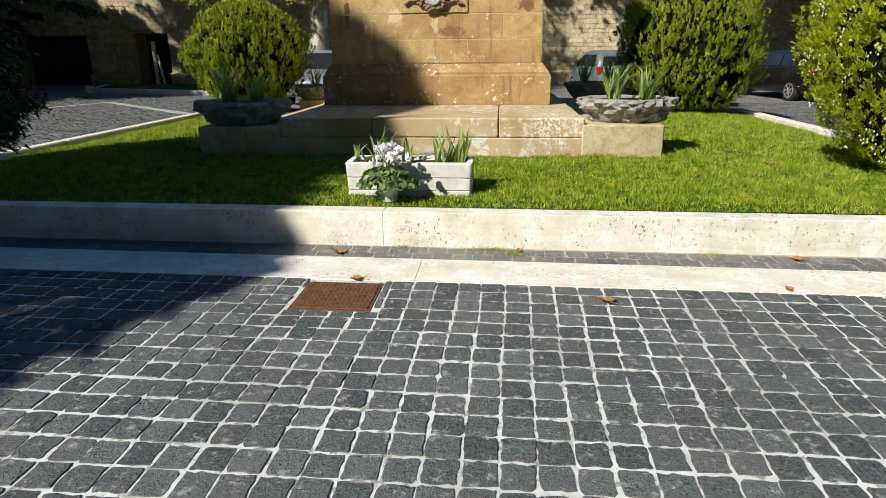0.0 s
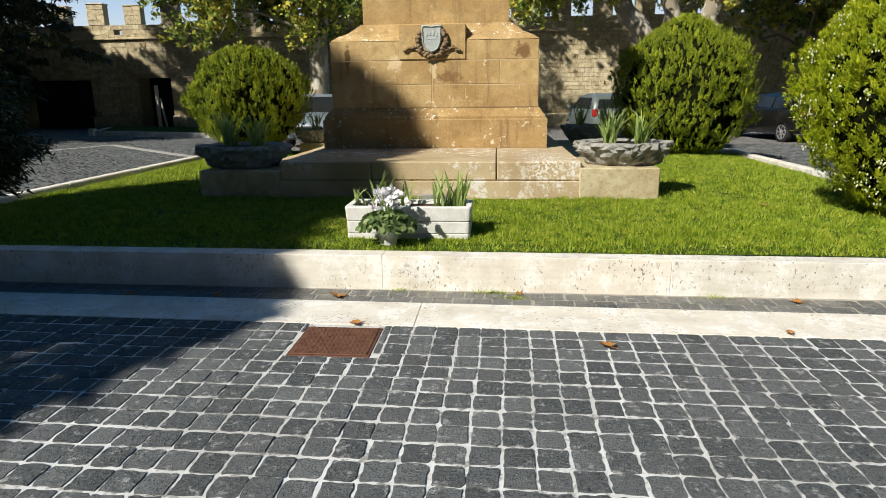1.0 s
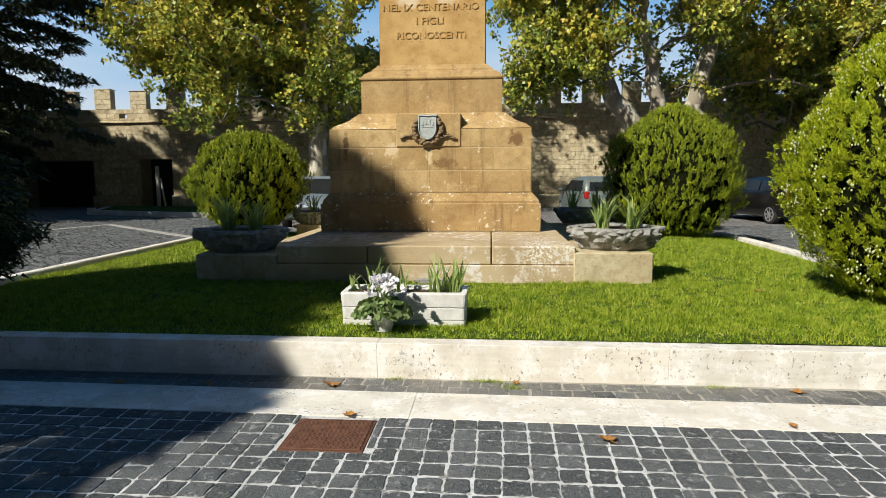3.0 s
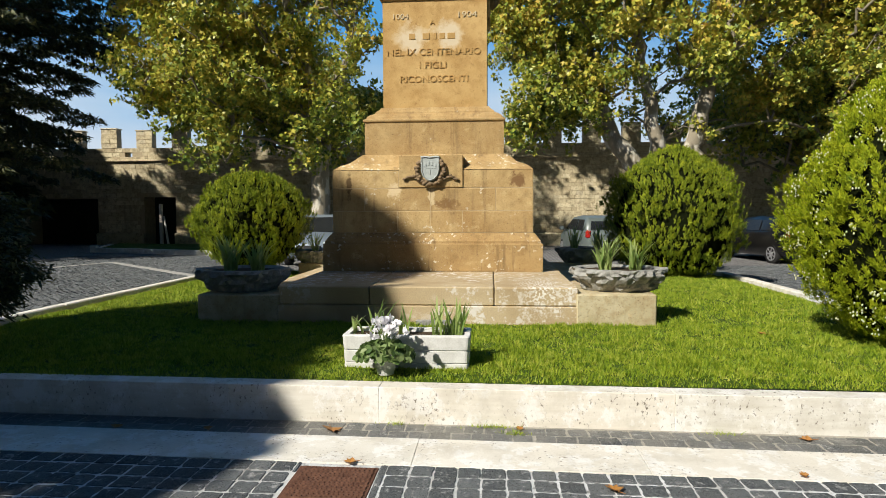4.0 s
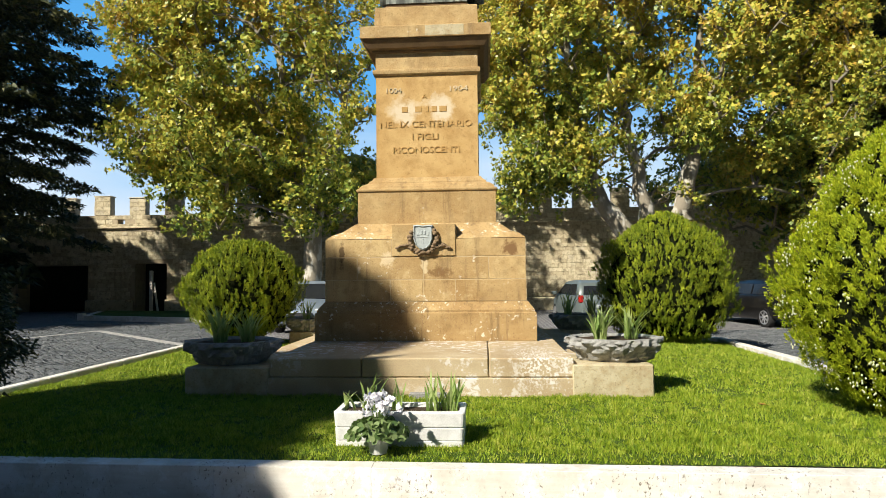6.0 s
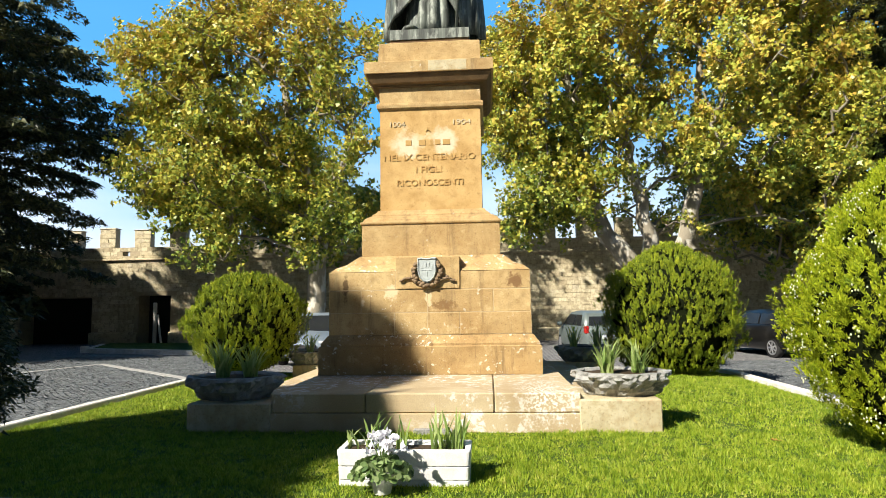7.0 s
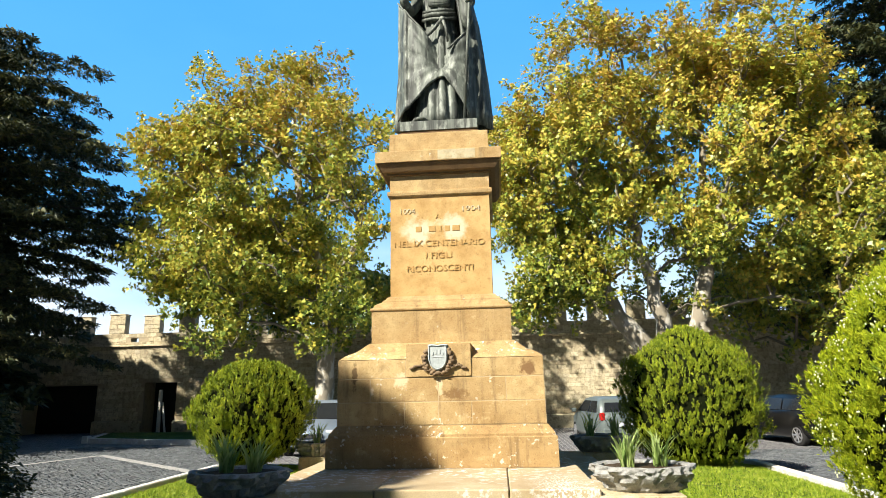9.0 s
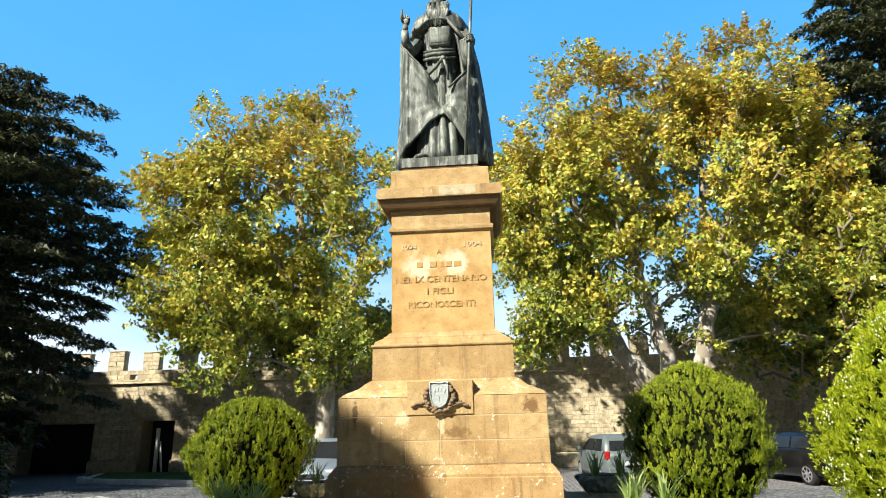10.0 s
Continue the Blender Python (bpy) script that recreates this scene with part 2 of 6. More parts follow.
def foliage(name, tones, glow=0.35, rough=0.55, patch=0.6, share=0.25, by_height=None):
    """Leaves: tones vary from leaf to leaf and from patch to patch, and some light passes through."""
    n = Nodes(name)
    isl = n.add("ShaderNodeNewGeometry").outputs["Random Per Island"]
    drift = n.ramp(n.noise(patch, 4.0, 0.65), [(0.3, 0.0), (0.7, 1.0)])
    k = n.maths("ADD", n.maths("MULTIPLY", isl, 1 - share), n.maths("MULTIPLY", drift, share))
    if by_height:
        # tone shifts with height: darker green low down, yellower towards the top
        high = n.add("ShaderNodeSeparateXYZ", Vector=n.where()).outputs[2]
        k = n.maths("ADD", k, n.maths("MULTIPLY", n.maths("SUBTRACT", n.maths("MINIMUM", high, by_height[1]), by_height[0]), by_height[2]))
    c = n.ramp(k, [(i / (len(tones) - 1), t) for i, t in enumerate(tones)])
    n.done(c, rough)
    n.bsdf.inputs["Specular IOR Level"].default_value = 0.35
    tr = n.add("ShaderNodeBsdfTranslucent", Color=c)
    mx = n.add("ShaderNodeMixShader", Fac=glow)
    n.put(mx.inputs[1], n.bsdf.outputs[0])
    n.put(mx.inputs[2], tr.outputs[0])
    n.put(n.out.inputs[0], mx.outputs[0])
    return n.mat


def plane_bark():
    n = Nodes("mottled_plane_bark")
    flake = n.ramp(n.noise(2.6, 5.0, 0.6, n.stretch(1.6, 1.6, 0.7)), [(0.42, 0.0), (0.5, 1.0)])
    fine = n.noise(40.0)
    c = n.mix(flake, (0.56, 0.52, 0.43), (0.30, 0.26, 0.19))
    c = n.mix(n.ramp(fine, [(0.3, 0.0), (0.8, 0.3)]), c, (0.1, 0.09, 0.07))
    return n.done(c, 0.85, n.bump(n.mix(0.4, flake, fine), 0.5, 0.015))


def bronze():
    n = Nodes("weathered_bronze")
    big, mid = n.noise(3.2, 6.0, 0.65, n.stretch(2.6, 2.6, 0.22)), n.noise(11.0, 6.0, 0.6, n.stretch(1.0, 1.0, 0.4))
    c = n.mix(n.ramp(big, [(0.4, 0.0), (0.62, 1.0)]), (0.042, 0.046, 0.038), (0.165, 0.185, 0.150))
    c = n.mix(n.ramp(mid, [(0.52, 0.0), (0.68, 0.7)]), c, (0.36, 0.385, 0.32))
    return n.done(c, 0.64, n.bump(n.mix(0.5, big, mid), 0.4, 0.015), 0.15)


def rust():
    n = Nodes("rusty_iron")
    mid, fine = n.noise(20.0, 5.0), n.noise(140.0, 3.0)
    c = n.mix(n.ramp(mid, [(0.3, 0.0), (0.7, 1.0)]), (0.10, 0.050, 0.034), (0.17, 0.085, 0.055))
    return n.done(c, 0.85, n.bump(fine, 0.6, 0.003), 0.2)


def turf():
    n = Nodes("lawn_soil")
    c = n.mix(n.ramp(n.noise(2.0, 5.0), [(0.35, 0.0), (0.65, 1.0)]), (0.045, 0.08, 0.010), (0.08, 0.12, 0.018))
    c = n.mix(n.ramp(n.noise(30.0, 4.0), [(0.55, 0.0), (0.75, 0.8)]), c, (0.13, 0.13, 0.035))
    return n.done(c, 0.95, n.bump(n.noise(50.0), 0.8, 0.02))


BLOCK = sandstone("plain_sandstone", (0.38, 0.33, 0.20), (0.55, 0.50, 0.34), 0.25, 0.66, 0.0)
BASE = sandstone("lichen_flecked_sandstone", (0.35, 0.225, 0.095), (0.51, 0.365, 0.17), 0.6, 0.47)
MARKS = ((-1.335, 1.80, 0.11, 0.12, (0.66, 0.53, 0.33)), (-1.96, 1.86, 0.045, 0.26, (0.10, 0.06, 0.03)), (0.36, 1.93, 0.16, 0.12, (0.17, 0.09, 0.04)), (-0.62, 1.60, 0.18, 0.10, (0.21, 0.12, 0.05)), (-0.81, 1.72, 0.05, 0.16, (0.62, 0.50, 0.30)), (-1.72, 1.66, 0.03, 0.07, (0.6, 0.5, 0.34)))
STONE, LICHEN, TRAV, BASALT, MORTAR, FARPAVE = sandstone(marks=MARKS), lichen_stone(), travertine(), basalt(), mortar(), far_paving()
DUSTY = basalt("dusty_basalt_sett", 0.9)
TUFF = tuff()
WALL, BARK_P, BRONZE, RUST, TURF = wall_stone(), plane_bark(), bronze(), rust(), turf()
GREY_STONE = plain("grey_rough_stone", (0.42, 0.41, 0.37), (0.19, 0.185, 0.17), 11, 70, 0.92, 0.7, 0.02)
MARBLE = plain("grey_white_marble", (0.46, 0.49, 0.47), (0.29, 0.32, 0.31), 22, 70, 0.75, 0.4)
WREATH = plain("dark_carved_stone", (0.17, 0.12, 0.075), (0.27, 0.19, 0.11), 20, 90, 0.9, 0.5)
WHITE = plain("white_weathered_cement", (0.76, 0.755, 0.73), (0.50, 0.49, 0.45), 8, 90, 0.7, 0.3)
SOIL = plain("dark_soil", (0.05, 0.035, 0.022), (0.09, 0.065, 0.04), 20, 120, 0.95, 0.9, 0.01)
TWIG_BARK = plain("grey_brown_twig_bark", (0.17, 0.145, 0.105), (0.27, 0.24, 0.18), 9, 50, 0.95, 0.5, 0.01)
BARK_D = plain("dark_bark", (0.07, 0.052, 0.038), (0.13, 0.10, 0.075), 9, 50, 0.95, 0.8, 0.02)
# near-black colour puts the shade between the sprays into the shrub cores
CORE = plain("shrub_core_shade", (0.006, 0.009, 0.003), (0.013, 0.015, 0.006), 12, 60, 0.95, 0.6, 0.02)
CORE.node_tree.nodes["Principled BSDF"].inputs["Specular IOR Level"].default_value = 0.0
LEAF_P = foliage("plane_leaves", [(0.06, 0.11, 0.02), (0.18, 0.245, 0.04), (0.37, 0.405, 0.055), (0.55, 0.485, 0.075), (0.56, 0.40, 0.068), (0.43, 0.23, 0.048)], 0.26, 0.40, 0.55, 0.42, (8.0, 13.0, 0.036))
LEAF_C = foliage("cedar_needles", [(0.012, 0.021, 0.008), (0.04, 0.052, 0.017), (0.15, 0.14, 0.045)], 0.10)
LEAF_T = foliage("thuja_sprays", [(0.10, 0.18, 0.007), (0.36, 0.43, 0.013), (0.62, 0.62, 0.03)], 0.3, 0.6, 9.0, 0.5)
LEAF_B = foliage("globe_thuja_sprays", [(0.05, 0.09, 0.006), (0.21, 0.275, 0.012), (0.56, 0.57, 0.025)], 0.05, 0.6, 6.0, 0.5)
GRASS = foliage("grass_blades", [(0.055, 0.115, 0.006), (0.17, 0.265, 0.012), (0.34, 0.41, 0.028), (0.58, 0.53, 0.14)], 0.25, 0.55, 9.0, 0.55)
IRIS = foliage("iris_blades", [(0.14, 0.23, 0.05), (0.30, 0.41, 0.11), (0.52, 0.58, 0.24)], 0.4)
CYCLA = foliage("cyclamen_leaves", [(0.06, 0.11, 0.03), (0.14, 0.21, 0.06), (0.32, 0.38, 0.17)], 0.25)
PETAL = foliage("white_petals", [(0.82, 0.8, 0.82), (0.9, 0.88, 0.9)], 0.3)
DEAD = foliage("fallen_leaves", [(0.32, 0.13, 0.03), (0.42, 0.2, 0.05), (0.24, 0.1, 0.04)], 0.2)


# ---- mesh tools ----
class Geo:
    """Vertices and faces gathered for one mesh."""

    def __init__(self):
        self.v, self.f = [], []

    def add(self, verts, faces):
        k = len(self.v)
        self.v += [tuple(p) for p in verts]
        self.f += [tuple(i + k for i in face) for face in faces]
        return self

    def box(self, x0, x1, y0, y1, z0, z1, c=0.01):
        """A block with chamfered edges."""
        c = min(c, (x1 - x0) / 2.1, (y1 - y0) / 2.1, (z1 - z0) / 2.1)
        b = bmesh.new()
        bmesh.ops.create_cube(b, size=1.0, matrix=Matrix.LocRotScale(((x0 + x1) / 2, (y0 + y1) / 2, (z0 + z1) / 2), None, (x1 - x0, y1 - y0, z1 - z0)))
        if c > 0:
            bmesh.ops.bevel(b, geom=b.edges[:], offset=c, segments=1, affect="EDGES", profile=0.5)
        return self.take(b)

    def take(self, b):
        b.verts.index_update()
        self.add([v.co[:] for v in b.verts], [[v.index for v in f.verts] for f in b.faces])
        b.free()
        return self

    def tiers(self, cx, cy, rings, wobble=0.0):
        """A stack of rectangles (half width, front, back, z), lofted and capped."""
        k = len(self.v)
        for w, y0, y1, z in rings:
            self.v += [(cx - w, y0, z), (cx + w, y0, z), (cx + w, y1, z), (cx - w, y1, z)]
        for r in range(len(rings) - 1):
            for i in range(4):
                a, b = k + 4 * r + i, k + 4 * r + (i + 1) % 4
                self.f.append((a, b, b + 4, a + 4))
        self.f += [(k + 3, k + 2, k + 1, k), tuple(k + 4 * (len(rings) - 1) + i for i in range(4))]
        return self

    def tube(self, pts, radii, sides=8, cap=True):
        pts = [Vector([float(c) for c in p]) for p in pts]
        k = len(self.v)
        for i, p in enumerate(pts):
            d = (pts[min(i + 1, len(pts) - 1)] - pts[max(i - 1, 0)]).normalized()
            a = d.orthogonal().normalized() if abs(d.z) < 0.95 else Vector((1, 0, 0)).cross(d).normalized()
            a = (Vector((0, 0, 1)).cross(d)).normalized() if abs(d.z) < 0.95 else a
            b = d.cross(a)
            for j in range(sides):
                t = 2 * math.pi * j / sides
                self.v.append(tuple(p + float(radii[i]) * (math.cos(t) * a + math.sin(t) * b)))
        for i in range(len(pts) - 1):
            for j in range(sides):
                a, b = k + i * sides + j, k + i * sides + (j + 1) % sides
                self.f.append((a, b, b + sides, a + sides))
        if cap:
            self.f += [tuple(k + j for j in reversed(range(sides))), tuple(k + (len(pts) - 1) * sides + j for j in range(sides))]
        return self

    def rings(self, loops, cap=True):
        """Loops with equal counts of points, skinned in order."""
        k, m = len(self.v), len(loops[0])
        for loop in loops:
            self.v += [tuple(p) for p in loop]
        for r in range(len(loops) - 1):
            for j in range(m):
                a, b = k + r * m + j, k + r * m + (j + 1) % m
                self.f.append((a, b, b + m, a + m))
        if cap:
            self.f += [tuple(k + j for j in reversed(range(m))), tuple(k + (len(loops) - 1) * m + j for j in range(m))]
        return self

    def blob(self, c, r, rough=0.15, seed=0, level=2, freq=1.5):
        b = bmesh.new()
        bmesh.ops.create_icosphere(b, subdivisions=level, radius=1.0)
        for v in b.verts:
            d = v.co.normalized()
            s = 1 + rough * noise.fractal(d * freq + Vector((seed * 7.3, seed * 3.1, seed)), 0.8, 2.0, 3)
            v.co = Vector(c) + Vector((d.x * r[0], d.y * r[1], d.z * r[2])) * s
        return self.take(b)


def mesh_of(name, geo, mat, smooth=False):
    me = bpy.data.meshes.new(name)
    me.from_pydata(geo.v, [], geo.f)
    me.materials.append(mat)
    if smooth:
        me.polygons.foreach_set("use_smooth", [True] * len(me.polygons))
    me.update()
    return me


def part(name, geo, mat, parent=None, label="", smooth=False):
    ob = new(name, mesh_of(name, geo, mat, smooth))
    ob.parent = parent
    if label:
        tagged(ob, label)
    return ob


def thing(name, label, category, group="", kind=""):
    return tagged(new(name), label, category, group, kind)


def scatter(name, centers, axes_u, axes_v, shape, mat, parent=None, label=""):
    """One mesh of many flat leaves: each is the polygon `shape` in the axes u, v at its centre."""
    n, m = len(centers), len(shape)
    s = np.array(shape, float)  # outline
    v = centers[:, None, :] + s[None, :, 0, None] * axes_u[:, None, :] + s[None, :, 1, None] * axes_v[:, None, :]
    if s.shape[1] > 2:
        v = v + s[None, :, 2, None] * np.cross(axes_u, axes_v)[:, None, :] / (np.linalg.norm(axes_u, axis=1)[:, None, None] + 1e-9)
    me = bpy.data.meshes.new(name)
    me.vertices.add(n * m)
    me.vertices.foreach_set("co", v.reshape(-1).astype(np.float32))
    me.loops.add(n * m)
    me.loops.foreach_set("vertex_index", np.arange(n * m, dtype=np.int32))
    me.polygons.add(n)
    me.polygons.foreach_set("loop_start", (np.arange(n) * m).astype(np.int32))
    me.polygons.foreach_set("loop_total", np.full(n, m, np.int32))
    me.materials.append(mat)
    me.update(calc_edges=True)
    ob = new(name, me)
    ob.parent = parent
    if label:
        tagged(ob, label)
    return ob


def unit(a):
    return a / (np.linalg.norm(a, axis=-1, keepdims=True) + 1e-9)


def any_axes(rng, n, size, spread=0.35, up=None, tilt=1.0):
    """Random leaf axes; `up` leans the leaves' long axis that way."""
    v = rng.normal(size=(n, 3)) * tilt
    if up is not None:
        v = v + np.asarray(up)
    v = unit(v)
    u = unit(np.cross(v, rng.normal(size=(n, 3))))
    s = size * np.exp(rng.normal(size=(n, 1)) * spread)
    return u * s, v * s


PLANE_LEAF = [(0, -0.5), (0.28, -0.32), (0.55, -0.1), (0.30, 0.08), (0.38, 0.36), (0.12, 0.26), (0, 0.6), (-0.12, 0.26), (-0.38, 0.36), (-0.30, 0.08), (-0.55, -0.1), (-0.28, -0.32)]
BLADE = [(-0.5, 0), (0.5, 0), (0.1, 1.0)]

# ---- ground ----
LAWN_Z = 0.25
ground = Geo()
ground.add([(-400, -400, -0.03), (400, -400, -0.03), (400, 400, -0.03), (-400, 400, -0.03)], [(0, 1, 2, 3)])
tagged(part("ground", ground, FARPAVE), "dark cobbled square reaching the horizon", "ground", kind="structure")


# near paving: mortar bed with single stones on it
bed = Geo()
bed.add([(-6.5, -1.1, -0.0035), (6.7, -1.1, -0.0035), (6.7, 4.30, -0.0035), (-6.5, 4.30, -0.0035)], [(0, 1, 2, 3)])
road = tagged(part("road", bed, MORTAR), "pale mortar bed of the dark cobbled roadway", "road", kind="structure")

mud = Geo()
mud.add([(-9, 3.70, -0.0025), (9, 3.40, -0.0025), (9, 4.32, -0.0025), (-9, 4.32, -0.0025)], [(0, 1, 2, 3)])
MUD = plain("muddy_joint_sand", (0.27, 0.25, 0.21), (0.42, 0.40, 0.35), 9, 90, 0.95, 0.5)
gutter = tagged(part("gutter", mud, MUD), "muddy joint sand between the kerb and the stone band", "gutter", kind="structure")

# lawn sheet, slightly domed
LX0, LX1, LY0, LY1 = -5.75, 4.65, 4.33, 12.6


def lawn_height(x, y):
    edge = min(x - LX0, LX1 - x, y - LY0, LY1 - y)
    side = max(0.0, min(x - LX0, LX1 - x))
    return LAWN_Z - 0.085 * math.exp(-side / 0.4) + 0.035 * min(1.0, max(0.0, edge) / 1.6) + 0.008 * noise.noise(Vector((x * 1.3, y * 1.3, 0)))


lawn = Geo()
NX, NY = 70, 58
lv = [(LX0 + (LX1 - LX0) * i / NX, LY0 + (LY1 - LY0) * j / NY) for j in range(NY + 1) for i in range(NX + 1)]
lawn.add([(x, y, lawn_height(x, y)) for x, y in lv], [(j * (NX + 1) + i, j * (NX + 1) + i + 1, (j + 1) * (NX + 1) + i + 1, (j + 1) * (NX + 1) + i) for j in range(NY) for i in range(NX)])
tagged(part("lawn", lawn, TURF, smooth=True), "green turf of the raised lawn bed round the monument", "lawn", kind="structure")


def grass():
    rng = np.random.default_rng(5)
    xs, ys = [], []
    for (x0, x1, y0, y1), dens in (((LX0, LX1, LY0, 5.4), 9000), ((LX0, LX1, 5.4, 6.6), 6500), ((LX0, LX1, 6.6, LY1), 2600)):
        n = int((x1 - x0) * (y1 - y0) * dens)
        xs.append(rng.uniform(x0, x1, n)), ys.append(rng.uniform(y0, y1, n))
    x, y = np.concatenate(xs), np.concatenate(ys)
    keep = ~((x > -3.2) & (x < 1.7) & (y > 6.56) & (y < 12.3)) & ~((x > -1.15) & (x < -0.19) & (y > 4.74) & (y < 5.02))
    x, y = x[keep], y[keep]
    clump = np.array([noise.noise(Vector((a * 8.5, b * 8.5, 1.7))) + 0.6 * noise.noise(Vector((a * 24, b * 24, 6.1))) for a, b in zip(x, y)])
    keep = clump + rng.normal(size=len(x)) * 0.25 > -0.42
    thin = (y < 4.56) & (rng.random(len(x)) < 0.5 + 0.6 * clump)
    keep &= ~thin
    x, y, clump = x[keep], y[keep], clump[keep]
    z = np.array([lawn_height(a, b) for a, b in zip(x, y)])
    n = len(x)
    h = (0.028 + 0.036 * rng.random((n, 1))) * (0.85 + 0.55 * np.clip(clump, -0.6, 0.9))[:, None] * (0.8 + 0.5 * np.array([noise.noise(Vector((a * 2.1, b * 2.1, 3))) for a, b in zip(x, y)]))[:, None]
    lean = np.c_[rng.normal(size=(n, 2)) * 0.45, np.ones(n)]
    a = rng.uniform(0, 2 * math.pi, n)
    w = np.where(y < 6.6, 0.0095, 0.014)[:, None]
    ob = scatter("grass", np.c_[x, y, z - 0.003], np.c_[np.cos(a), np.sin(a), 0 * a] * w, lean * h, BLADE, GRASS)
    tagged(ob, "short mown green grass of the lawn", "grass", kind="stuff")


grass()


# ---- kerbs and bands ----
def run_of_stones(name, label, category, x_cuts, y0, y1, z0, z1, mat, slope=0.0, chamfer=0.012, gap=0.001):
    """A straight run of long stones along x, cut at the given places; slope turns it slightly in plan."""
    host = thing(name, label, category, kind="structure")
    for a, b in zip(x_cuts, x_cuts[1:]):
        g = Geo().box(a + gap, b - gap, y0, y1, z0, z1, chamfer)
        g.v = [(x, y + slope * x, z) for x, y, z in g.v]
        part("kerb_stone", g, mat, host)
    return host


run_of_stones("kerb", "pale pitted travertine kerb round the lawn", "kerb", [-6.1, -4.7, -3.0, -1.9, -0.79, 1.255, 3.1, 4.95], 4.17, 4.325, -0.05, 0.255, TRAV, -0.012, 0.004, 0.0002)
run_of_stones("paving_band", "pale travertine band set flush in the cobbles", "kerb", [-9, -6.3, -4.4, -1.95, -0.465, 0.92, 2.4, 4.2, 6.5, 9], 3.44, 3.87, -0.06, 0.006, TRAV, -0.02, 0.003)


def kerb_along_y(x0, x1, y0, y1):
    host = thing("kerb", "pale travertine edging stone beside the lawn", "kerb", kind="structure")
    n = int((y1 - y0) / 1.4)
    for i in range(n):
        a, b = y0 + (y1 - y0) * i / n, y0 + (y1 - y0) * (i + 1) / n
        part("kerb_stone", Geo().box(x0, x1, a + 0.003, b - 0.003, -0.05, 0.262, 0.015), TRAV, host)


kerb_along_y(LX0 - 0.14, LX0 + 0.01, 4.42, 12.74)
kerb_along_y(LX1 - 0.01, LX1 + 0.14, 4.34, 12.74)
run_of_stones("kerb", "pale travertine edging at the back of the lawn", "kerb", [LX0, -4.2, -2.6, -1.0, 0.6, 2.2, 3.4, LX1], LY1, LY1 + 0.14, -0.05, 0.26, TRAV)

# ---- the monument ----
JOINT = plain("pale_joint_mortar", (0.56, 0.45, 0.27), (0.32, 0.22, 0.11), 9, 80, 0.95, 0.5)
MX = -0.81
monument = thing("monument", "tall ochre sandstone monument pedestal with inscription and carved shield", "monument")
g = Geo().tiers(MX, 0, [(2.36, 6.50, 12.4, 0.1), (2.36, 6.50, 12.4, 0.47), (2.35, 6.51, 12.39, 0.478)])
part("slab", g, LICHEN, monument, "lichen-stained grey sandstone foot slab")
for a, b in ((-2.34, -1.335), (-1.327, 0.031), (0.039, 0.93)):
    part("step_stone", Geo().box(a, b, 6.515, 8.6, 0.482, 0.684, 0.012), LICHEN, monument, "lichen-stained step stone")
for a, b in ((-2.34, -0.6), (-0.59, 0.93)):
    part("step_stone", Geo().box(a, b, 8.605, 12.3, 0.482, 0.684, 0.012), LICHEN, monument)
CY = 9.58


def tier(name, rings, label="", mat=None):
    """rings: half width, front y, z; the back mirrors the front about the middle of the block."""
    return part(name, Geo().tiers(MX, 0, [(w, y, 2 * CY - y, z) for w, y, z in rings]), mat or STONE, monument, label)


tier("base_course", [(1.50, 8.20, 0.688), (1.50, 8.20, 1.055), (1.49, 8.21, 1.068)], "dark stained lower base course", BASE)
tier("base_moulding", [(1.475, 8.225, 1.068), (1.475, 8.225, 1.10), (1.44, 8.26, 1.15), (1.40, 8.30, 1.20), (1.385, 8.315, 1.212)], "moulding flecked with pale lichen", BASE)
# shaft: core with single stones set round its front
tier("shaft_core", [(1.378, 8.304, 1.212), (1.372, 8.3135, 2.06)], "", JOINT)


def shaft_stone(x0, x1, z0, z1, y=8.30):
    g = Geo().box(x0, x1, y, 8.8, z0, z1, 0.005)
    g.v = [(px, py + (pz - 1.2) * 0.012, pz) for px, py, pz in g.v]
    part("stone_block", g, STONE, monument)


L, Rr = MX - 1.385, MX + 1.375
for cuts, z0, z1 in (([L, -1.283, -0.835, -0.392, Rr], 1.216, 1.51), ([L, -1.745, -0.83, 0.063, Rr], 1.515, 1.82), ([L, -1.268, -0.38, Rr], 1.825, 2.07)):
    for a, b in zip(cuts, cuts[1:]):
        shaft_stone(a + 0.004, b - 0.004, z0, z1 - 0.004)
for s in (-1, 1):
    # side faces and sloped shoulders
    x0, x1 = (L, L + 0.5) if s < 0 else (Rr - 0.5, Rr)
    for z0, z1 in ((1.216, 1.51), (1.515, 1.82), (1.825, 2.07)):
        part("stone_block", Geo().box(x0 + 0.002, x1 - 0.002, 8.81, 2 * CY - 8.31, z0, z1, 0.007), STONE, monument)
tier("shoulder", [(1.373, 8.311, 2.073), (1.36, 8.33, 2.085), (1.30, 8.40, 2.135), (1.17, 8.5, 2.19), (1.02, 8.60, 2.305), (0.99, 8.62, 2.31)], "pale lichen on the sloped shoulder", BASE)
tier("upper_block", [(0.985, 8.615, 2.30), (0.985, 8.615, 2.766), (1.003, 8.597, 2.774), (1.008, 8.592, 2.79), (1.003, 8.597, 2.806), (0.975, 8.625, 2.814), (0.955, 8.645, 2.85), (0.90, 8.69, 2.89), (0.855, 8.72, 2.905), (0.85, 8.725, 2.925), (0.80, 8.755, 2.96), (0.775, 8.775, 2.995)], "moulded plinth block")


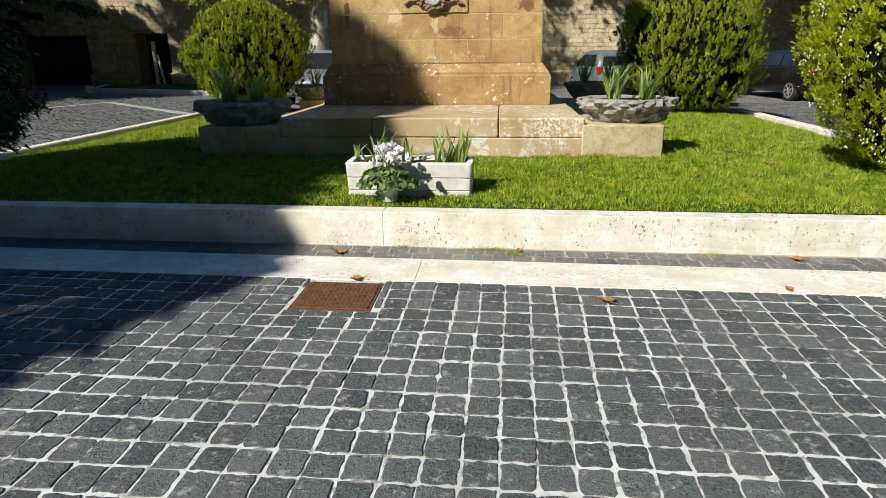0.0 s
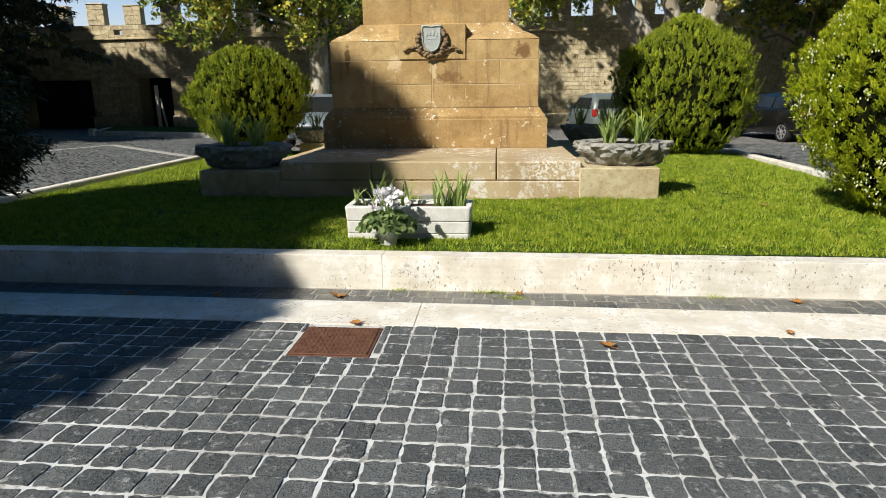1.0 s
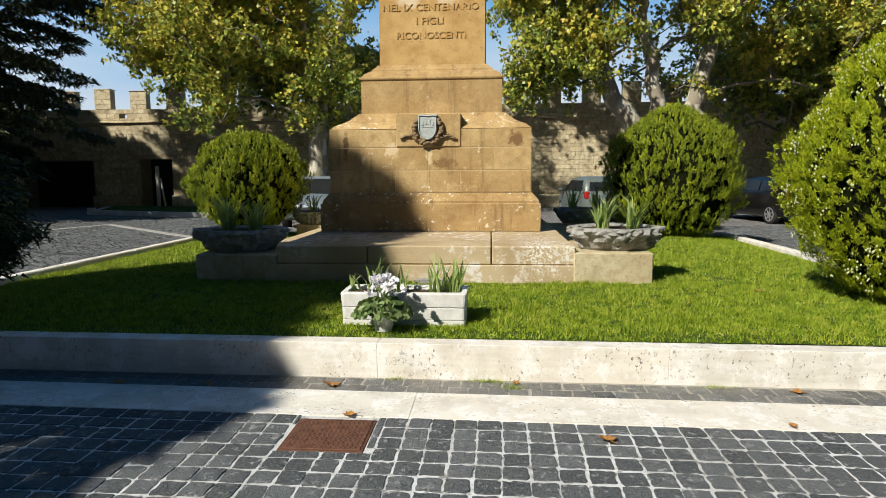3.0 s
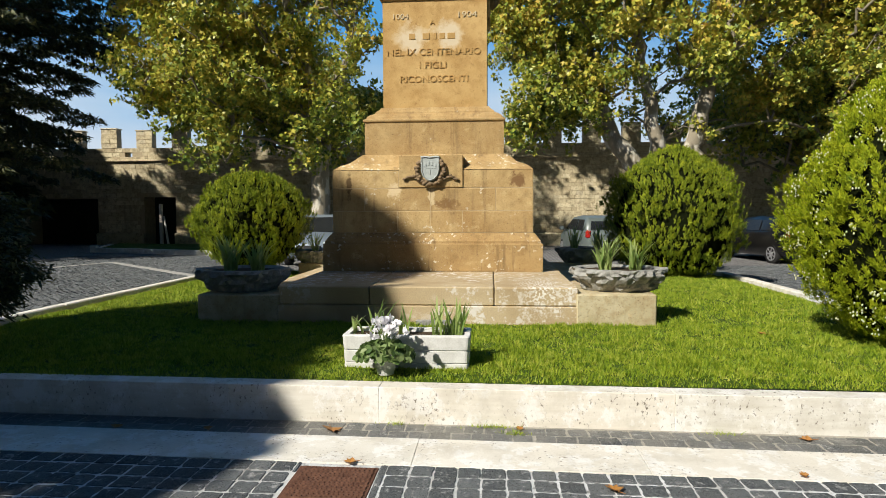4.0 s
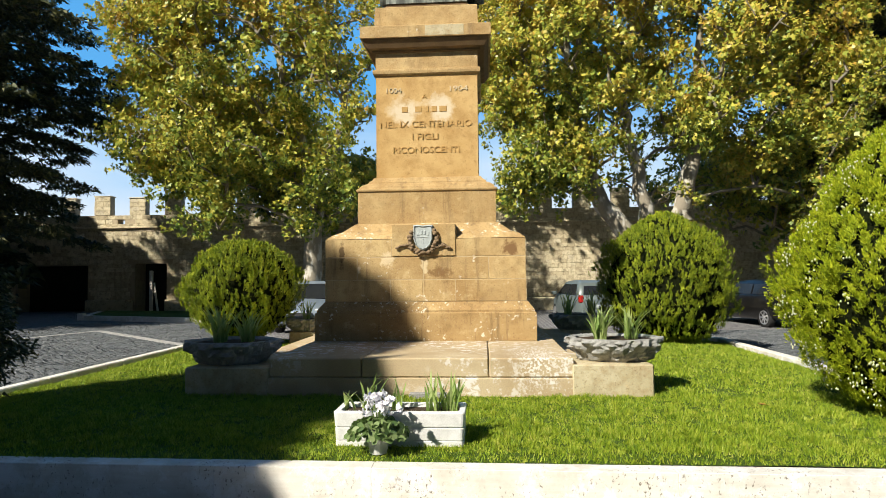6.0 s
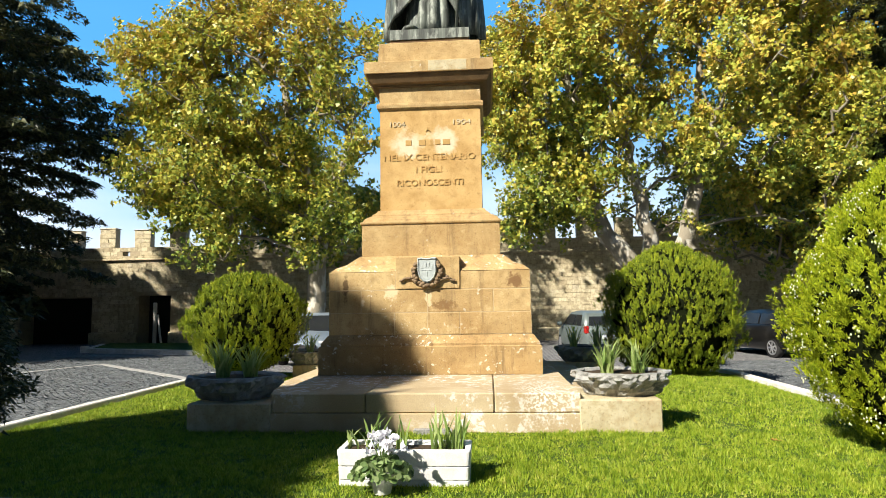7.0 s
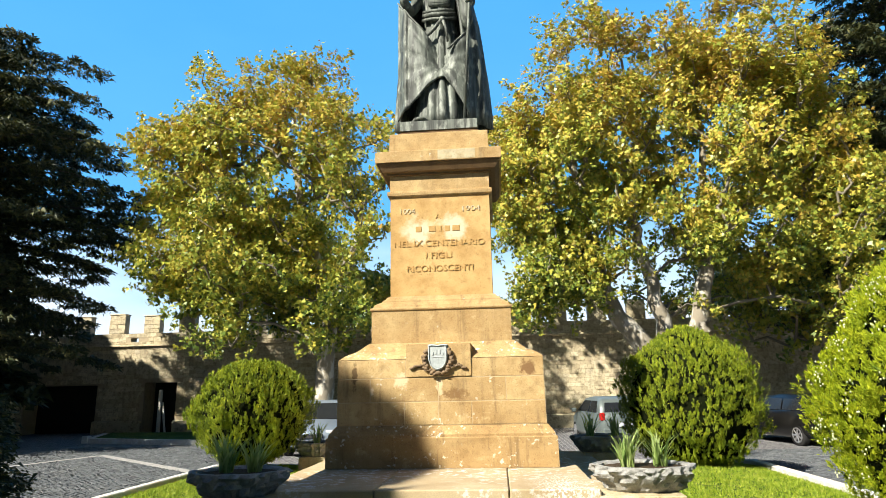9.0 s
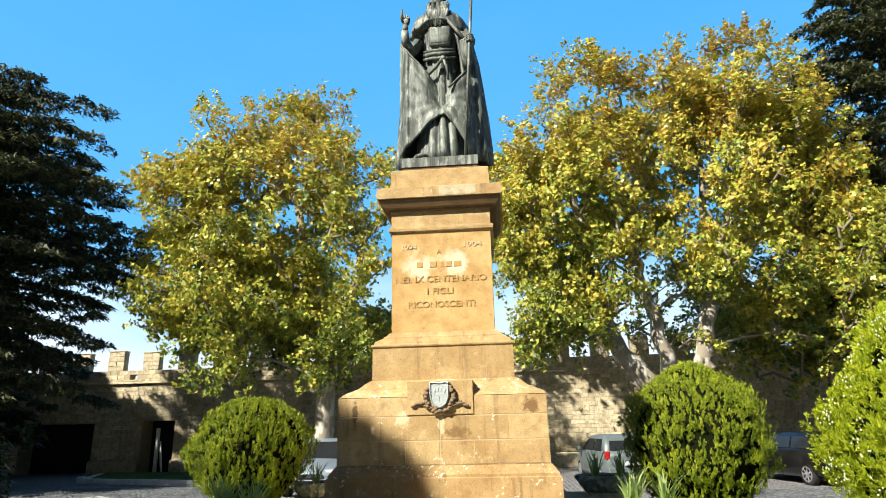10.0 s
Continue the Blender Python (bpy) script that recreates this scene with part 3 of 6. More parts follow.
def die_stone():
    """The inscribed face: ochre stone with two worn pale patches."""
    n = Nodes("worn_ochre_sandstone")
    big, mid, fine = n.noise(1.6, 6.0, 0.6), n.noise(6.0, 6.0, 0.65), n.noise(110.0, 3.0)
    c = n.mix(n.ramp(big, [(0.36, 0.0), (0.62, 1.0)]), (0.42, 0.255, 0.09), (0.55, 0.37, 0.155))
    c = n.mix(n.ramp(mid, [(0.46, 0.0), (0.72, 0.7)]), c, (0.29, 0.155, 0.045))
    c = n.mix(n.ramp(fine, [(0.4, 0.0), (0.8, 0.4)]), c, (0.6, 0.43, 0.2))
    c = n.mix(n.ramp(n.noise(26.0, 5.0, 0.7), [(0.58, 0.0), (0.68, 0.5)]), c, (0.22, 0.12, 0.045))
    for x, z, r in ((-1.14, 3.97, 0.22), (-0.60, 4.02, 0.20)):
        d = n.add("ShaderNodeVectorMath")
        d.operation = "DISTANCE"
        n.put(d.inputs[0], n.where())
        d.inputs[1].default_value = (x, 8.79, z)
        k = n.maths("ADD", d.outputs["Value"], n.maths("MULTIPLY", n.maths("SUBTRACT", mid, 0.5), 0.55))
        c = n.mix(n.ramp(k, [(r * 0.45, 0.95), (r * 1.15, 0.0)]), c, (0.62, 0.52, 0.36))
    return n.done(c, 0.85, n.bump(n.mix(0.5, mid, fine), 0.4, 0.01))


DIE = die_stone()
BROWN_STONE = plain("dark_brown_stone", (0.12, 0.078, 0.042), (0.24, 0.155, 0.075), 5, 60, 0.92, 0.6, 0.01)
tier("die", [(0.745, 8.79, 2.995), (0.745, 8.79, 4.50)], "smooth inscribed ochre die with worn pale patches", DIE)
tier("neck", [(0.76, 8.775, 4.50), (0.785, 8.75, 4.525), (0.79, 8.745, 4.56), (0.785, 8.75, 4.59), (0.75, 8.785, 4.604), (0.75, 8.785, 4.84)])
tier("cornice_moulding", [(0.76, 8.775, 4.84), (0.79, 8.745, 4.845), (0.79, 8.745, 4.87), (0.85, 8.685, 4.885), (0.88, 8.655, 4.93), (0.915, 8.62, 4.985), (0.915, 8.62, 5.004)], "dark brown moulding under the cornice", BROWN_STONE)
tier("cornice", [(0.945, 8.59, 5.005), (0.945, 8.59, 5.01), (0.945, 8.59, 5.17), (0.93, 8.605, 5.18), (0.78, 8.75, 5.19)], "projecting moulded cornice")
tier("blocking", [(0.765, 8.76, 5.185), (0.755, 8.77, 5.52), (0.745, 8.78, 5.53)])
tier("top_course", [(0.62, 8.85, 5.53), (0.62, 8.85, 5.575), (0.59, 8.88, 5.58), (0.59, 8.88, 5.615)], "dark brown top course", BROWN_STONE)
part("cornice_stone", Geo().box(-0.81, -0.25, 8.587, 8.70, 5.013, 5.167, 0.004), BLOCK, monument, "pale replacement stone in the cornice")
tier("statue_plinth", [(0.605, 8.86, 5.617), (0.60, 8.865, 5.775)], "grey-green weathered bronze plinth plate", BRONZE)


# carved shield with its panel and wreath
def shield():
    part("panel", Geo().box(-1.264, -0.384, 8.292, 8.62, 1.83, 2.272, 0.008), STONE, monument, "plain carved panel behind the shield")
    g = Geo()
    half = [(0.0, -0.175), (0.05, -0.16), (0.1, -0.11), (0.128, -0.03), (0.13, 0.165), (0.08, 0.172), (0.0, 0.16)]
    outline = half + [(-x, z) for x, z in half[-2:0:-1]]
    loops = [[(-0.825 + x * k, 8.272 - d, 2.085 + z * k) for x, z in outline] for k, d in ((1.0, -0.02), (1.0, 0.035), (0.9, 0.05), (0.86, 0.035))]
    g.rings(loops)
    sh = part("shield", g, MARBLE, monument, "grey marble shield")
    for x, z, w, h in ((-0.89, 2.13, 0.03, 0.05), (-0.845, 2.15, 0.03, 0.06), (-0.80, 2.15, 0.03, 0.06), (-0.755, 2.13, 0.03, 0.05), (-0.825, 2.085, 0.15, 0.014), (-0.825, 2.03, 0.012, 0.08)):
        part("charge", Geo().box(x - w / 2, x + w / 2, 8.231, 8.247, z - h / 2, z + h / 2, 0.006), MARBLE, sh)
    rng = random.Random(3)
    w = Geo()
    for i in range(46):
        a = math.radians(-215 + 250 * i / 45)
        r = 0.185 + rng.uniform(-0.02, 0.025)
        w.blob((-0.825 + r * math.cos(a) * 0.95, 8.262 + rng.uniform(-0.02, 0.01), 2.07 + r * math.sin(a) * 1.02), (0.034, 0.03, 0.028), 0.3, i, 1)
    for s in (-1, 1):
        for i in range(12):
            t = i / 11
            w.blob((-0.825 + s * (0.16 + 0.2 * t), 8.268, 1.93 + 0.045 * math.sin(3 * t) + rng.uniform(-0.015, 0.02)), (0.026, 0.02, 0.018), 0.3, i + 50, 1)
    part("wreath", w, WREATH, monument, "dark carved laurel wreath", True)


shield()


# inscription, cut letters as shallow relief
def lettering(text, x, z, height, width, mat=None):
    """A line of capitals centred at x with its baseline at z, as wide as given."""
    cu = bpy.data.curves.new("lettering", "FONT")
    cu.body, cu.align_x, cu.extrude, cu.size = text, "CENTER", 0.009, height * 1.45
    tmp = new("lettering", cu)
    bpy.context.view_layer.update()
    me = bpy.data.meshes.new_from_object(tmp.evaluated_get(bpy.context.evaluated_depsgraph_get()))
    wide = max(v.co.x for v in me.vertices) - min(v.co.x for v in me.vertices)
    bpy.data.objects.remove(tmp)
    for v in me.vertices:
        v.co = (x + v.co.x * width / wide, 8.788 - v.co.z, z + v.co.y)
    # one mesh for each letter: loose pieces that overlap across the line belong together
    b = bmesh.new()
    b.from_mesh(me)
    left, groups = set(b.verts), []
    while left:
        todo, seen = [left.pop()], set()
        while todo:
            v = todo.pop()
            seen.add(v)
            for e in v.link_edges:
                w = e.other_vert(v)
                if w in left:
                    left.remove(w)
                    todo.append(w)
        groups.append((min(v.co.x for v in seen), max(v.co.x for v in seen), seen))
    groups.sort(key=lambda s: s[0])
    letters = []
    for lo, hi, vs in groups:
        if letters and lo < letters[-1][1] - 0.25 * min(hi - lo, letters[-1][1] - letters[-1][0]):
            letters[-1][1] = max(hi, letters[-1][1])
            letters[-1][2] |= vs
        else:
            letters.append([lo, hi, set(vs)])
    for lo, hi, vs in letters:
        g, num = Geo(), {}
        for v in vs:
            num[v] = len(g.v)
            g.v.append(v.co[:])
        g.f = [tuple(num[v] for v in f.verts) for f in b.faces if f.verts[0] in num]
        part("letter", g, mat or LETTER, monument)
    b.free()


PALE = plain("pale_filled_letter", (0.62, 0.52, 0.34), (0.50, 0.39, 0.23), 20, 90, 0.9)
LETTER = plain("letter_stone", (0.37, 0.225, 0.08), (0.48, 0.31, 0.12), 20, 90, 0.9)
lettering("1004", -1.30, 4.245, 0.075, 0.22, PALE)
lettering("1904", -0.35, 4.255, 0.075, 0.26, PALE)
lettering("A", -0.84, 4.16, 0.07, 0.07)
for k, (x, w) in enumerate(((-1.13, 0.09), (-0.93, 0.1), (-0.80, 0.035), (-0.70, 0.08), (-0.57, 0.11))):
    part("bar", Geo().box(x - w / 2, x + w / 2, 8.783, 8.80, 3.955, 4.04, 0.004), LETTER, monument)
lettering("NEL IX CENTENARIO", -0.825, 3.735, 0.09, 1.34)
lettering("I FIGLI", -0.835, 3.55, 0.09, 0.38)
lettering("RICONOSCENTI", -0.82, 3.355, 0.09, 0.97)


# ---- statue: one plain mesh ----
def statue(x0, y0, z0):
    g = Geo()

    def at(x, y, z):
        return (x0 + x, y0 + y, z0 + z)

    def loop(cx, cy, rx, ry, z, folds, amp, phase, m=120):
        out = []
        for j in range(m):
            a = 2 * math.pi * j / m
            k = 1 + amp * (1.3 - 2.6 * abs(math.sin(folds * a / 2 + phase)) + 0.5 * math.sin((folds * 2 + 1) * a + 2.1 * phase))
            out.append(at(cx + rx * k * math.cos(a), cy + ry * k * math.sin(a), z))
        return out

    # inner robe, falling in pleats
    prof = [(0.0, 0.45, 0.52, 0.05), (0.2, 0.44, 0.52, 0.05), (0.6, 0.40, 0.49, 0.05), (0.95, 0.37, 0.42, 0.05), (1.6, 0.32, 0.31, 0.05), (1.95, 0.27, 0.27, 0.045), (2.0, 0.29, 0.29, 0.01), (2.14, 0.29, 0.29, 0.01), (2.2, 0.28, 0.28, 0.03), (2.5, 0.32, 0.30, 0.02), (2.75, 0.34, 0.28, 0.02), (2.95, 0.22, 0.2, 0.01), (3.05, 0.13, 0.13, 0.0)]
    g.rings([loop(0.02, -0.08, rx, ry, z, 13, amp, 0.25 * z) for z, rx, ry, amp in prof])

    # cape: a folded sheet with thickness, open in front
    def sheet(a0, a1, prof, thick=0.05, folds=13, m=110):
        rows = []
        for z, rx, ry, amp, cx in prof:
            ro, ri = [], []
            for j in range(m + 1):
                a = math.radians(a0 + (a1 - a0) * j / m)
                k = 1 + amp * (1.5 - 3.0 * abs(math.sin(folds * a / 2 + 0.15 * z)) + 0.5 * math.sin(2.3 * folds * a - 0.5 * z))
                for r, lst in ((1.0, ro), (1.0 - thick / rx, ri)):
                    lst.append(at(cx + rx * k * r * math.cos(a), ry * k * r * math.sin(a), z + 0.05 * amp / 0.035 * math.sin(3 * a) * (z < 0.3)))
            rows.append(ro + ri[::-1])
        g.rings(rows)

    # angles run from the front left round the back to the front right
    sheet(-58, 205, [(0.10, 0.80, 0.56, 0.035, 0.03), (0.35, 0.79, 0.55, 0.035, 0.03), (0.9, 0.76, 0.53, 0.032, 0.03), (1.5, 0.71, 0.50, 0.028, 0.02), (2.0, 0.66, 0.46, 0.022, 0.01), (2.4, 0.58, 0.42, 0.015, 0.01), (2.7, 0.46, 0.36, 0.01, 0.01), (2.88, 0.32, 0.28, 0.0, 0.0), (2.98, 0.2, 0.2, 0, 0.0)])
    # the cape drawn across the knees: hung from the raised arm, gathered before the hip, caught at the staff
    edge_x = (-0.70, -0.50, -0.30, -0.18, 0.0, 0.10, 0.22, 0.36, 0.50)
    edge_top = (2.42, 2.06, 1.76, 1.62, 1.36, 1.24, 1.34, 1.52, 1.68)
    edge_low = (0.20, 0.32, 0.50, 0.64, 0.79, 0.80, 0.64, 0.40, 0.14)
    drape, m = [], 90
    for i in range(m):
        x = -0.70 + 1.20 * i / (m - 1)
        top, low = float(np.interp(x, edge_x, edge_top)), float(np.interp(x, edge_x, edge_low))
        col = []
        for k in range(26):
            z = low + (top - low) * k / 25
            ang, rad = math.atan2(z - 1.08, x - 0.05), math.hypot(z - 1.08, x - 0.05)
            fold = 0.042 * min(1.0, rad / 0.6) * (abs(math.sin(5.5 * ang + 0.6 * rad)) + 0.4 * abs(math.sin(12 * ang + 3 * rad)))
            y = -0.60 * math.sqrt(max(0.05, 1 - (x / 0.80) ** 2)) + 0.03 * z - fold + 0.05 * math.exp(-((rad / 0.16) ** 2))
            y += 0.22 * math.exp(-((x - 0.02) / 0.16) ** 2) * max(0.0, min(1.0, (z - 0.9) / 0.5))
            if x < -0.5:
                y += 0.04 * math.sin(28 * x + 1.5)
            col.append(at(x, y, z))
        drape.append(col + [(px, py + 0.05, pz) for px, py, pz in col[::-1]])
    g.rings(drape)
    # rolled hems along the drape's upper edges
    for a, b in (((-0.70, 2.42), (-0.22, 1.66)), ((0.16, 1.28), (0.50, 1.68))):
        pts = [(a[0] + (b[0] - a[0]) * t, a[1] + (b[1] - a[1]) * t) for t in (0, 0.25, 0.5, 0.75, 1.0)]
        g.tube([at(px, -0.60 * math.sqrt(max(0.05, 1 - (px / 0.80) ** 2)) + 0.03 * pz - 0.03, float(np.interp(px, edge_x, edge_top))) for px, pz in pts], [0.016, 0.02, 0.018, 0.02, 0.012], 8)

    # raised forearm and blessing fingers
    g.tube([at(-0.38, -0.10, 2.50), at(-0.49, -0.22, 2.24), at(-0.57, -0.42, 2.32), at(-0.575, -0.48, 2.50)], [0.11, 0.095, 0.08, 0.068], 14)
    g.tube([at(-0.575, -0.48, 2.48), at(-0.56, -0.49, 2.60)], [0.06, 0.052], 10)
    g.blob(at(-0.545, -0.50, 2.68), (0.07, 0.045, 0.09), 0.12, 3, 2)
    for dx, z1, lean in ((-0.055, 2.93, -0.012), (-0.018, 2.81, 0.0), (0.018, 2.79, 0.0), (0.05, 2.75, 0.0)):
        g.tube([at(-0.545 + dx, -0.515, 2.70), at(-0.55 + dx + lean, -0.53, (2.70 + z1) / 2), at(-0.55 + dx + 1.4 * lean, -0.52, z1)], [0.024, 0.022, 0.014], 7)
    g.tube([at(-0.60, -0.52, 2.66), at(-0.635, -0.54, 2.74), at(-0.625, -0.54, 2.80)], [0.024, 0.02, 0.014], 7)

    # shoulder mantle: a short cape over both shoulders, parted at the breast
    rows = []
    for z, rx, ry, drop in ((3.04, 0.17, 0.18, 0.0), (3.0, 0.31, 0.23, 0.02), (2.93, 0.43, 0.28, 0.05), (2.81, 0.50, 0.31, 0.09), (2.66, 0.52, 0.33, 0.14), (2.60, 0.53, 0.34, 0.16), (2.60, 0.49, 0.31, 0.16)):
        ring = []
        for j in range(80):
            a = 2 * math.pi * j / 80
            front = math.exp(-((math.atan2(math.cos(a), -math.sin(a)) / 0.75) ** 2))
            k = 1 + 0.10 * drop / 0.16 * (0.5 - abs(math.sin(5 * a + 0.4)))
            ring.append(at(0.0 + rx * k * math.cos(a), -0.10 + ry * k * math.sin(a), z + drop * front * 0.9 - 0.10 * drop / 0.16 * max(0.0, math.cos(a))))
        rows.append(ring)
    g.rings(rows)
    # arm to the staff with its hanging sleeve
    g.tube([at(0.36, -0.10, 2.66), at(0.50, -0.26, 2.34), at(0.49, -0.44, 2.20)], [0.14, 0.14, 0.10], 14)
    g.tube([at(0.47, -0.34, 2.28), at(0.48, -0.36, 1.98), at(0.49, -0.36, 1.74)], [0.13, 0.12, 0.04], 12)
    g.blob(at(0.545, -0.54, 2.20), (0.075, 0.065, 0.075), 0.12, 8, 2)
    for k in range(4):
        g.tube([at(0.49, -0.585, 2.25 - 0.035 * k), at(0.545, -0.62, 2.25 - 0.035 * k), at(0.605, -0.585, 2.245 - 0.035 * k)], [0.018, 0.02, 0.016], 6)
    # staff
    g.tube([at(0.40, -0.56, 0.0), at(0.545, -0.57, 2.2), at(0.625, -0.57, 3.45)], [0.024, 0.026, 0.026], 10)
    g.blob(at(0.606, -0.57, 3.05), (0.042, 0.042, 0.045), 0.0, 1, 2)
    # head, hood, long forked beard in strands
    g.blob(at(-0.01, -0.14, 3.28), (0.15, 0.17, 0.22), 0.06, 4, 3)
    g.blob(at(0.0, -0.02, 3.06), (0.26, 0.22, 0.17), 0.1, 9, 3)
    rng = random.Random(6)
    for k in range(26):
        x = -0.18 + 0.36 * k / 25
        z1 = 2.55 + 0.5 * abs(x) ** 0.9 * 1.6 + rng.uniform(-0.03, 0.06)
        g.tube([at(x * 0.9, -0.27 - 0.03 * rng.random(), 3.16), at(x + 0.02 * rng.uniform(-1, 1), -0.36 - 0.04 * rng.random(), 2.92), at(x * 0.8 + 0.03 * rng.uniform(-1, 1), -0.385 - 0.03 * rng.random(), z1)], [0.042, 0.040, 0.011], 7)
    # breast panel with its hanging edge, belt, knotted cords, sash
    g.box(x0 - 0.17, x0 + 0.21, y0 - 0.41, y0 - 0.33, z0 + 2.22, z0 + 2.62, 0.03)
    g.box(x0 - 0.135, x0 + 0.175, y0 - 0.418, y0 - 0.405, z0 + 2.27, z0 + 2.42, 0.006)
    g.tube([at(-0.26, -0.30, 2.10), at(-0.1, -0.395, 2.06), at(0.1, -0.405, 2.05), at(0.28, -0.32, 2.09)], [0.035, 0.04, 0.04, 0.035], 10)
    g.tube([at(-0.26, -0.29, 2.17), at(-0.1, -0.375, 2.14), at(0.1, -0.38, 2.14), at(0.28, -0.31, 2.16)], [0.03, 0.032, 0.034, 0.03], 10)
    g.tube([at(-0.27, -0.29, 2.02), at(-0.1, -0.375, 1.985), at(0.1, -0.38, 1.98), at(0.29, -0.31, 2.01)], [0.03, 0.034, 0.032, 0.03], 10)
    g.blob(at(0.07, -0.45, 1.93), (0.05, 0.04, 0.05), 0.2, 2, 2)
    g.tube([at(0.07, -0.45, 1.95), at(-0.05, -0.46, 1.76), at(-0.19, -0.48, 1.60)], [0.028, 0.03, 0.024], 7)
    g.tube([at(0.07, -0.45, 1.95), at(0.14, -0.455, 1.74), at(0.16, -0.46, 1.5)], [0.026, 0.028, 0.02], 7)
    g.tube([at(0.12, -0.38, 2.80), at(0.30, -0.44, 2.50), at(0.46, -0.46, 2.26)], [0.03, 0.032, 0.03], 8)
    # shoe
    g.blob(at(-0.30, -0.55, 0.05), (0.13, 0.16, 0.06), 0.1, 5, 2)
    ob = part("statue", g, BRONZE, None, "", True)
    tagged(ob, "dark weathered bronze statue of a robed bearded figure on the pedestal", "statue")


statue(MX, 9.55, 5.775)


# ---- corner blocks and stone bowls ----
def corner_block(x0, x1, y0, y1, z1):
    ob = part("corner_block", Geo().box(x0, x1, y0, y1, 0.2, z1, 0.012), BLOCK)
    tagged(ob, "plain sandstone corner block on the lawn carrying a stone bowl", "stone block", "corner blocks")


corner_block(0.908, 1.74, 6.49, 7.35, 0.618)
corner_block(-3.27, -2.345, 6.49, 7.35, 0.585)
corner_block(-3.75, -3.0, 11.55, 12.3, 0.50)
corner_block(1.45, 2.15, 11.55, 12.3, 0.52)


def bowl(x, y, z, rx, ry, h, seed):
    t = thing("stone_bowl", "rough grey stone bowl planted with iris leaves", "planter", "stone bowls")
    g, m = Geo(), 72
    prof = [(0.50, 0.0), (0.62, 0.02), (0.71, 0.16), (0.79, 0.3), (0.87, 0.46), (0.93, 0.62), (0.97, 0.76), (1.0, 0.88), (1.0, 1.0), (0.93, 1.02), (0.86, 0.96), (0.8, 0.8)]
    loops = []
    for r, k in prof:
        loop = []
        for j in range(m):
            a = 2 * math.pi * j / m
            s = r * (1 + (0.17 if k < 0.95 else 0.05) * noise.fractal(Vector((math.cos(a) * 4.5, math.sin(a) * 4.5, k * 3.5 + seed * 5)), 0.6, 2.0, 5))
            loop.append((x + rx * s * math.cos(a), y + ry * s * math.sin(a), z + h * k + 0.012 * noise.noise(Vector((a * 2, seed, k)))))
        loops.append(loop)
    g.rings(loops)
    part("bowl", g, GREY_STONE, t)
    s = Geo()
    s.rings([[(x + rx * 0.84 * math.cos(a) , y + ry * 0.84 * math.sin(a), z + h * 0.9 - d) for a in (2 * math.pi * j / 24 for j in range(24))] for d in (0.05, 0.0)])
    part("soil", s, SOIL, t)


def iris(x, y, z, n, h, seed, spread=0.5, name_group="iris plants", wide=0.0115):
    rng = random.Random(seed)
    g = Geo()
    for _ in range(int(n * 1.3)):
        a, l = rng.uniform(0, 2 * math.pi), h * rng.uniform(0.5, 1.08)
        bx, by = x + rng.uniform(-0.06, 0.06), y + rng.uniform(-0.06, 0.06)
        out = l * spread * rng.uniform(0.1, 1.0)
        w = wide * rng.uniform(0.7, 1.3)
        px, py = -math.sin(a) * w, math.cos(a) * w
        pts = []
        for k in range(5):
            t = k / 4
            cx, cy, cz = bx + math.cos(a) * out * t ** 1.6, by + math.sin(a) * out * t ** 1.6, z + l * (t - 0.18 * spread * t * t * t)
            f = 1.0 if k < 3 else (0.75 if k == 3 else 0.06)
            pts += [(cx - px * f, cy - py * f, cz), (cx + px * f, cy + py * f, cz)]
        g.add(pts, [(2 * k, 2 * k + 1, 2 * k + 3, 2 * k + 2) for k in range(4)])
    ob = part("iris_plant", g, IRIS)
    tagged(ob, "clump of green sword-shaped iris leaves in a stone planter", "plant", name_group)


bowl(1.43, 6.93, 0.60, 0.52, 0.42, 0.265, 1)
bowl(-2.92, 6.93, 0.57, 0.54, 0.42, 0.27, 2)
bowl(-3.45, 11.9, 0.47, 0.46, 0.42, 0.28, 3)
bowl(1.80, 11.9, 0.50, 0.56, 0.44, 0.30, 4)
for x, y, z, n, h, s in ((1.27, 6.9, 0.82, 40, 0.46, 1), (1.62, 6.95, 0.82, 36, 0.44, 2), (-3.08, 6.95, 0.80, 44, 0.5, 3), (-2.76, 7.0, 0.80, 36, 0.42, 4), (-3.5, 11.9, 0.70, 20, 0.45, 5), (1.6, 11.9, 0.75, 24, 0.55, 6), (2.05, 11.95, 0.75, 24, 0.6, 7)):
    iris(x, y, z, n, h, s, 0.75)


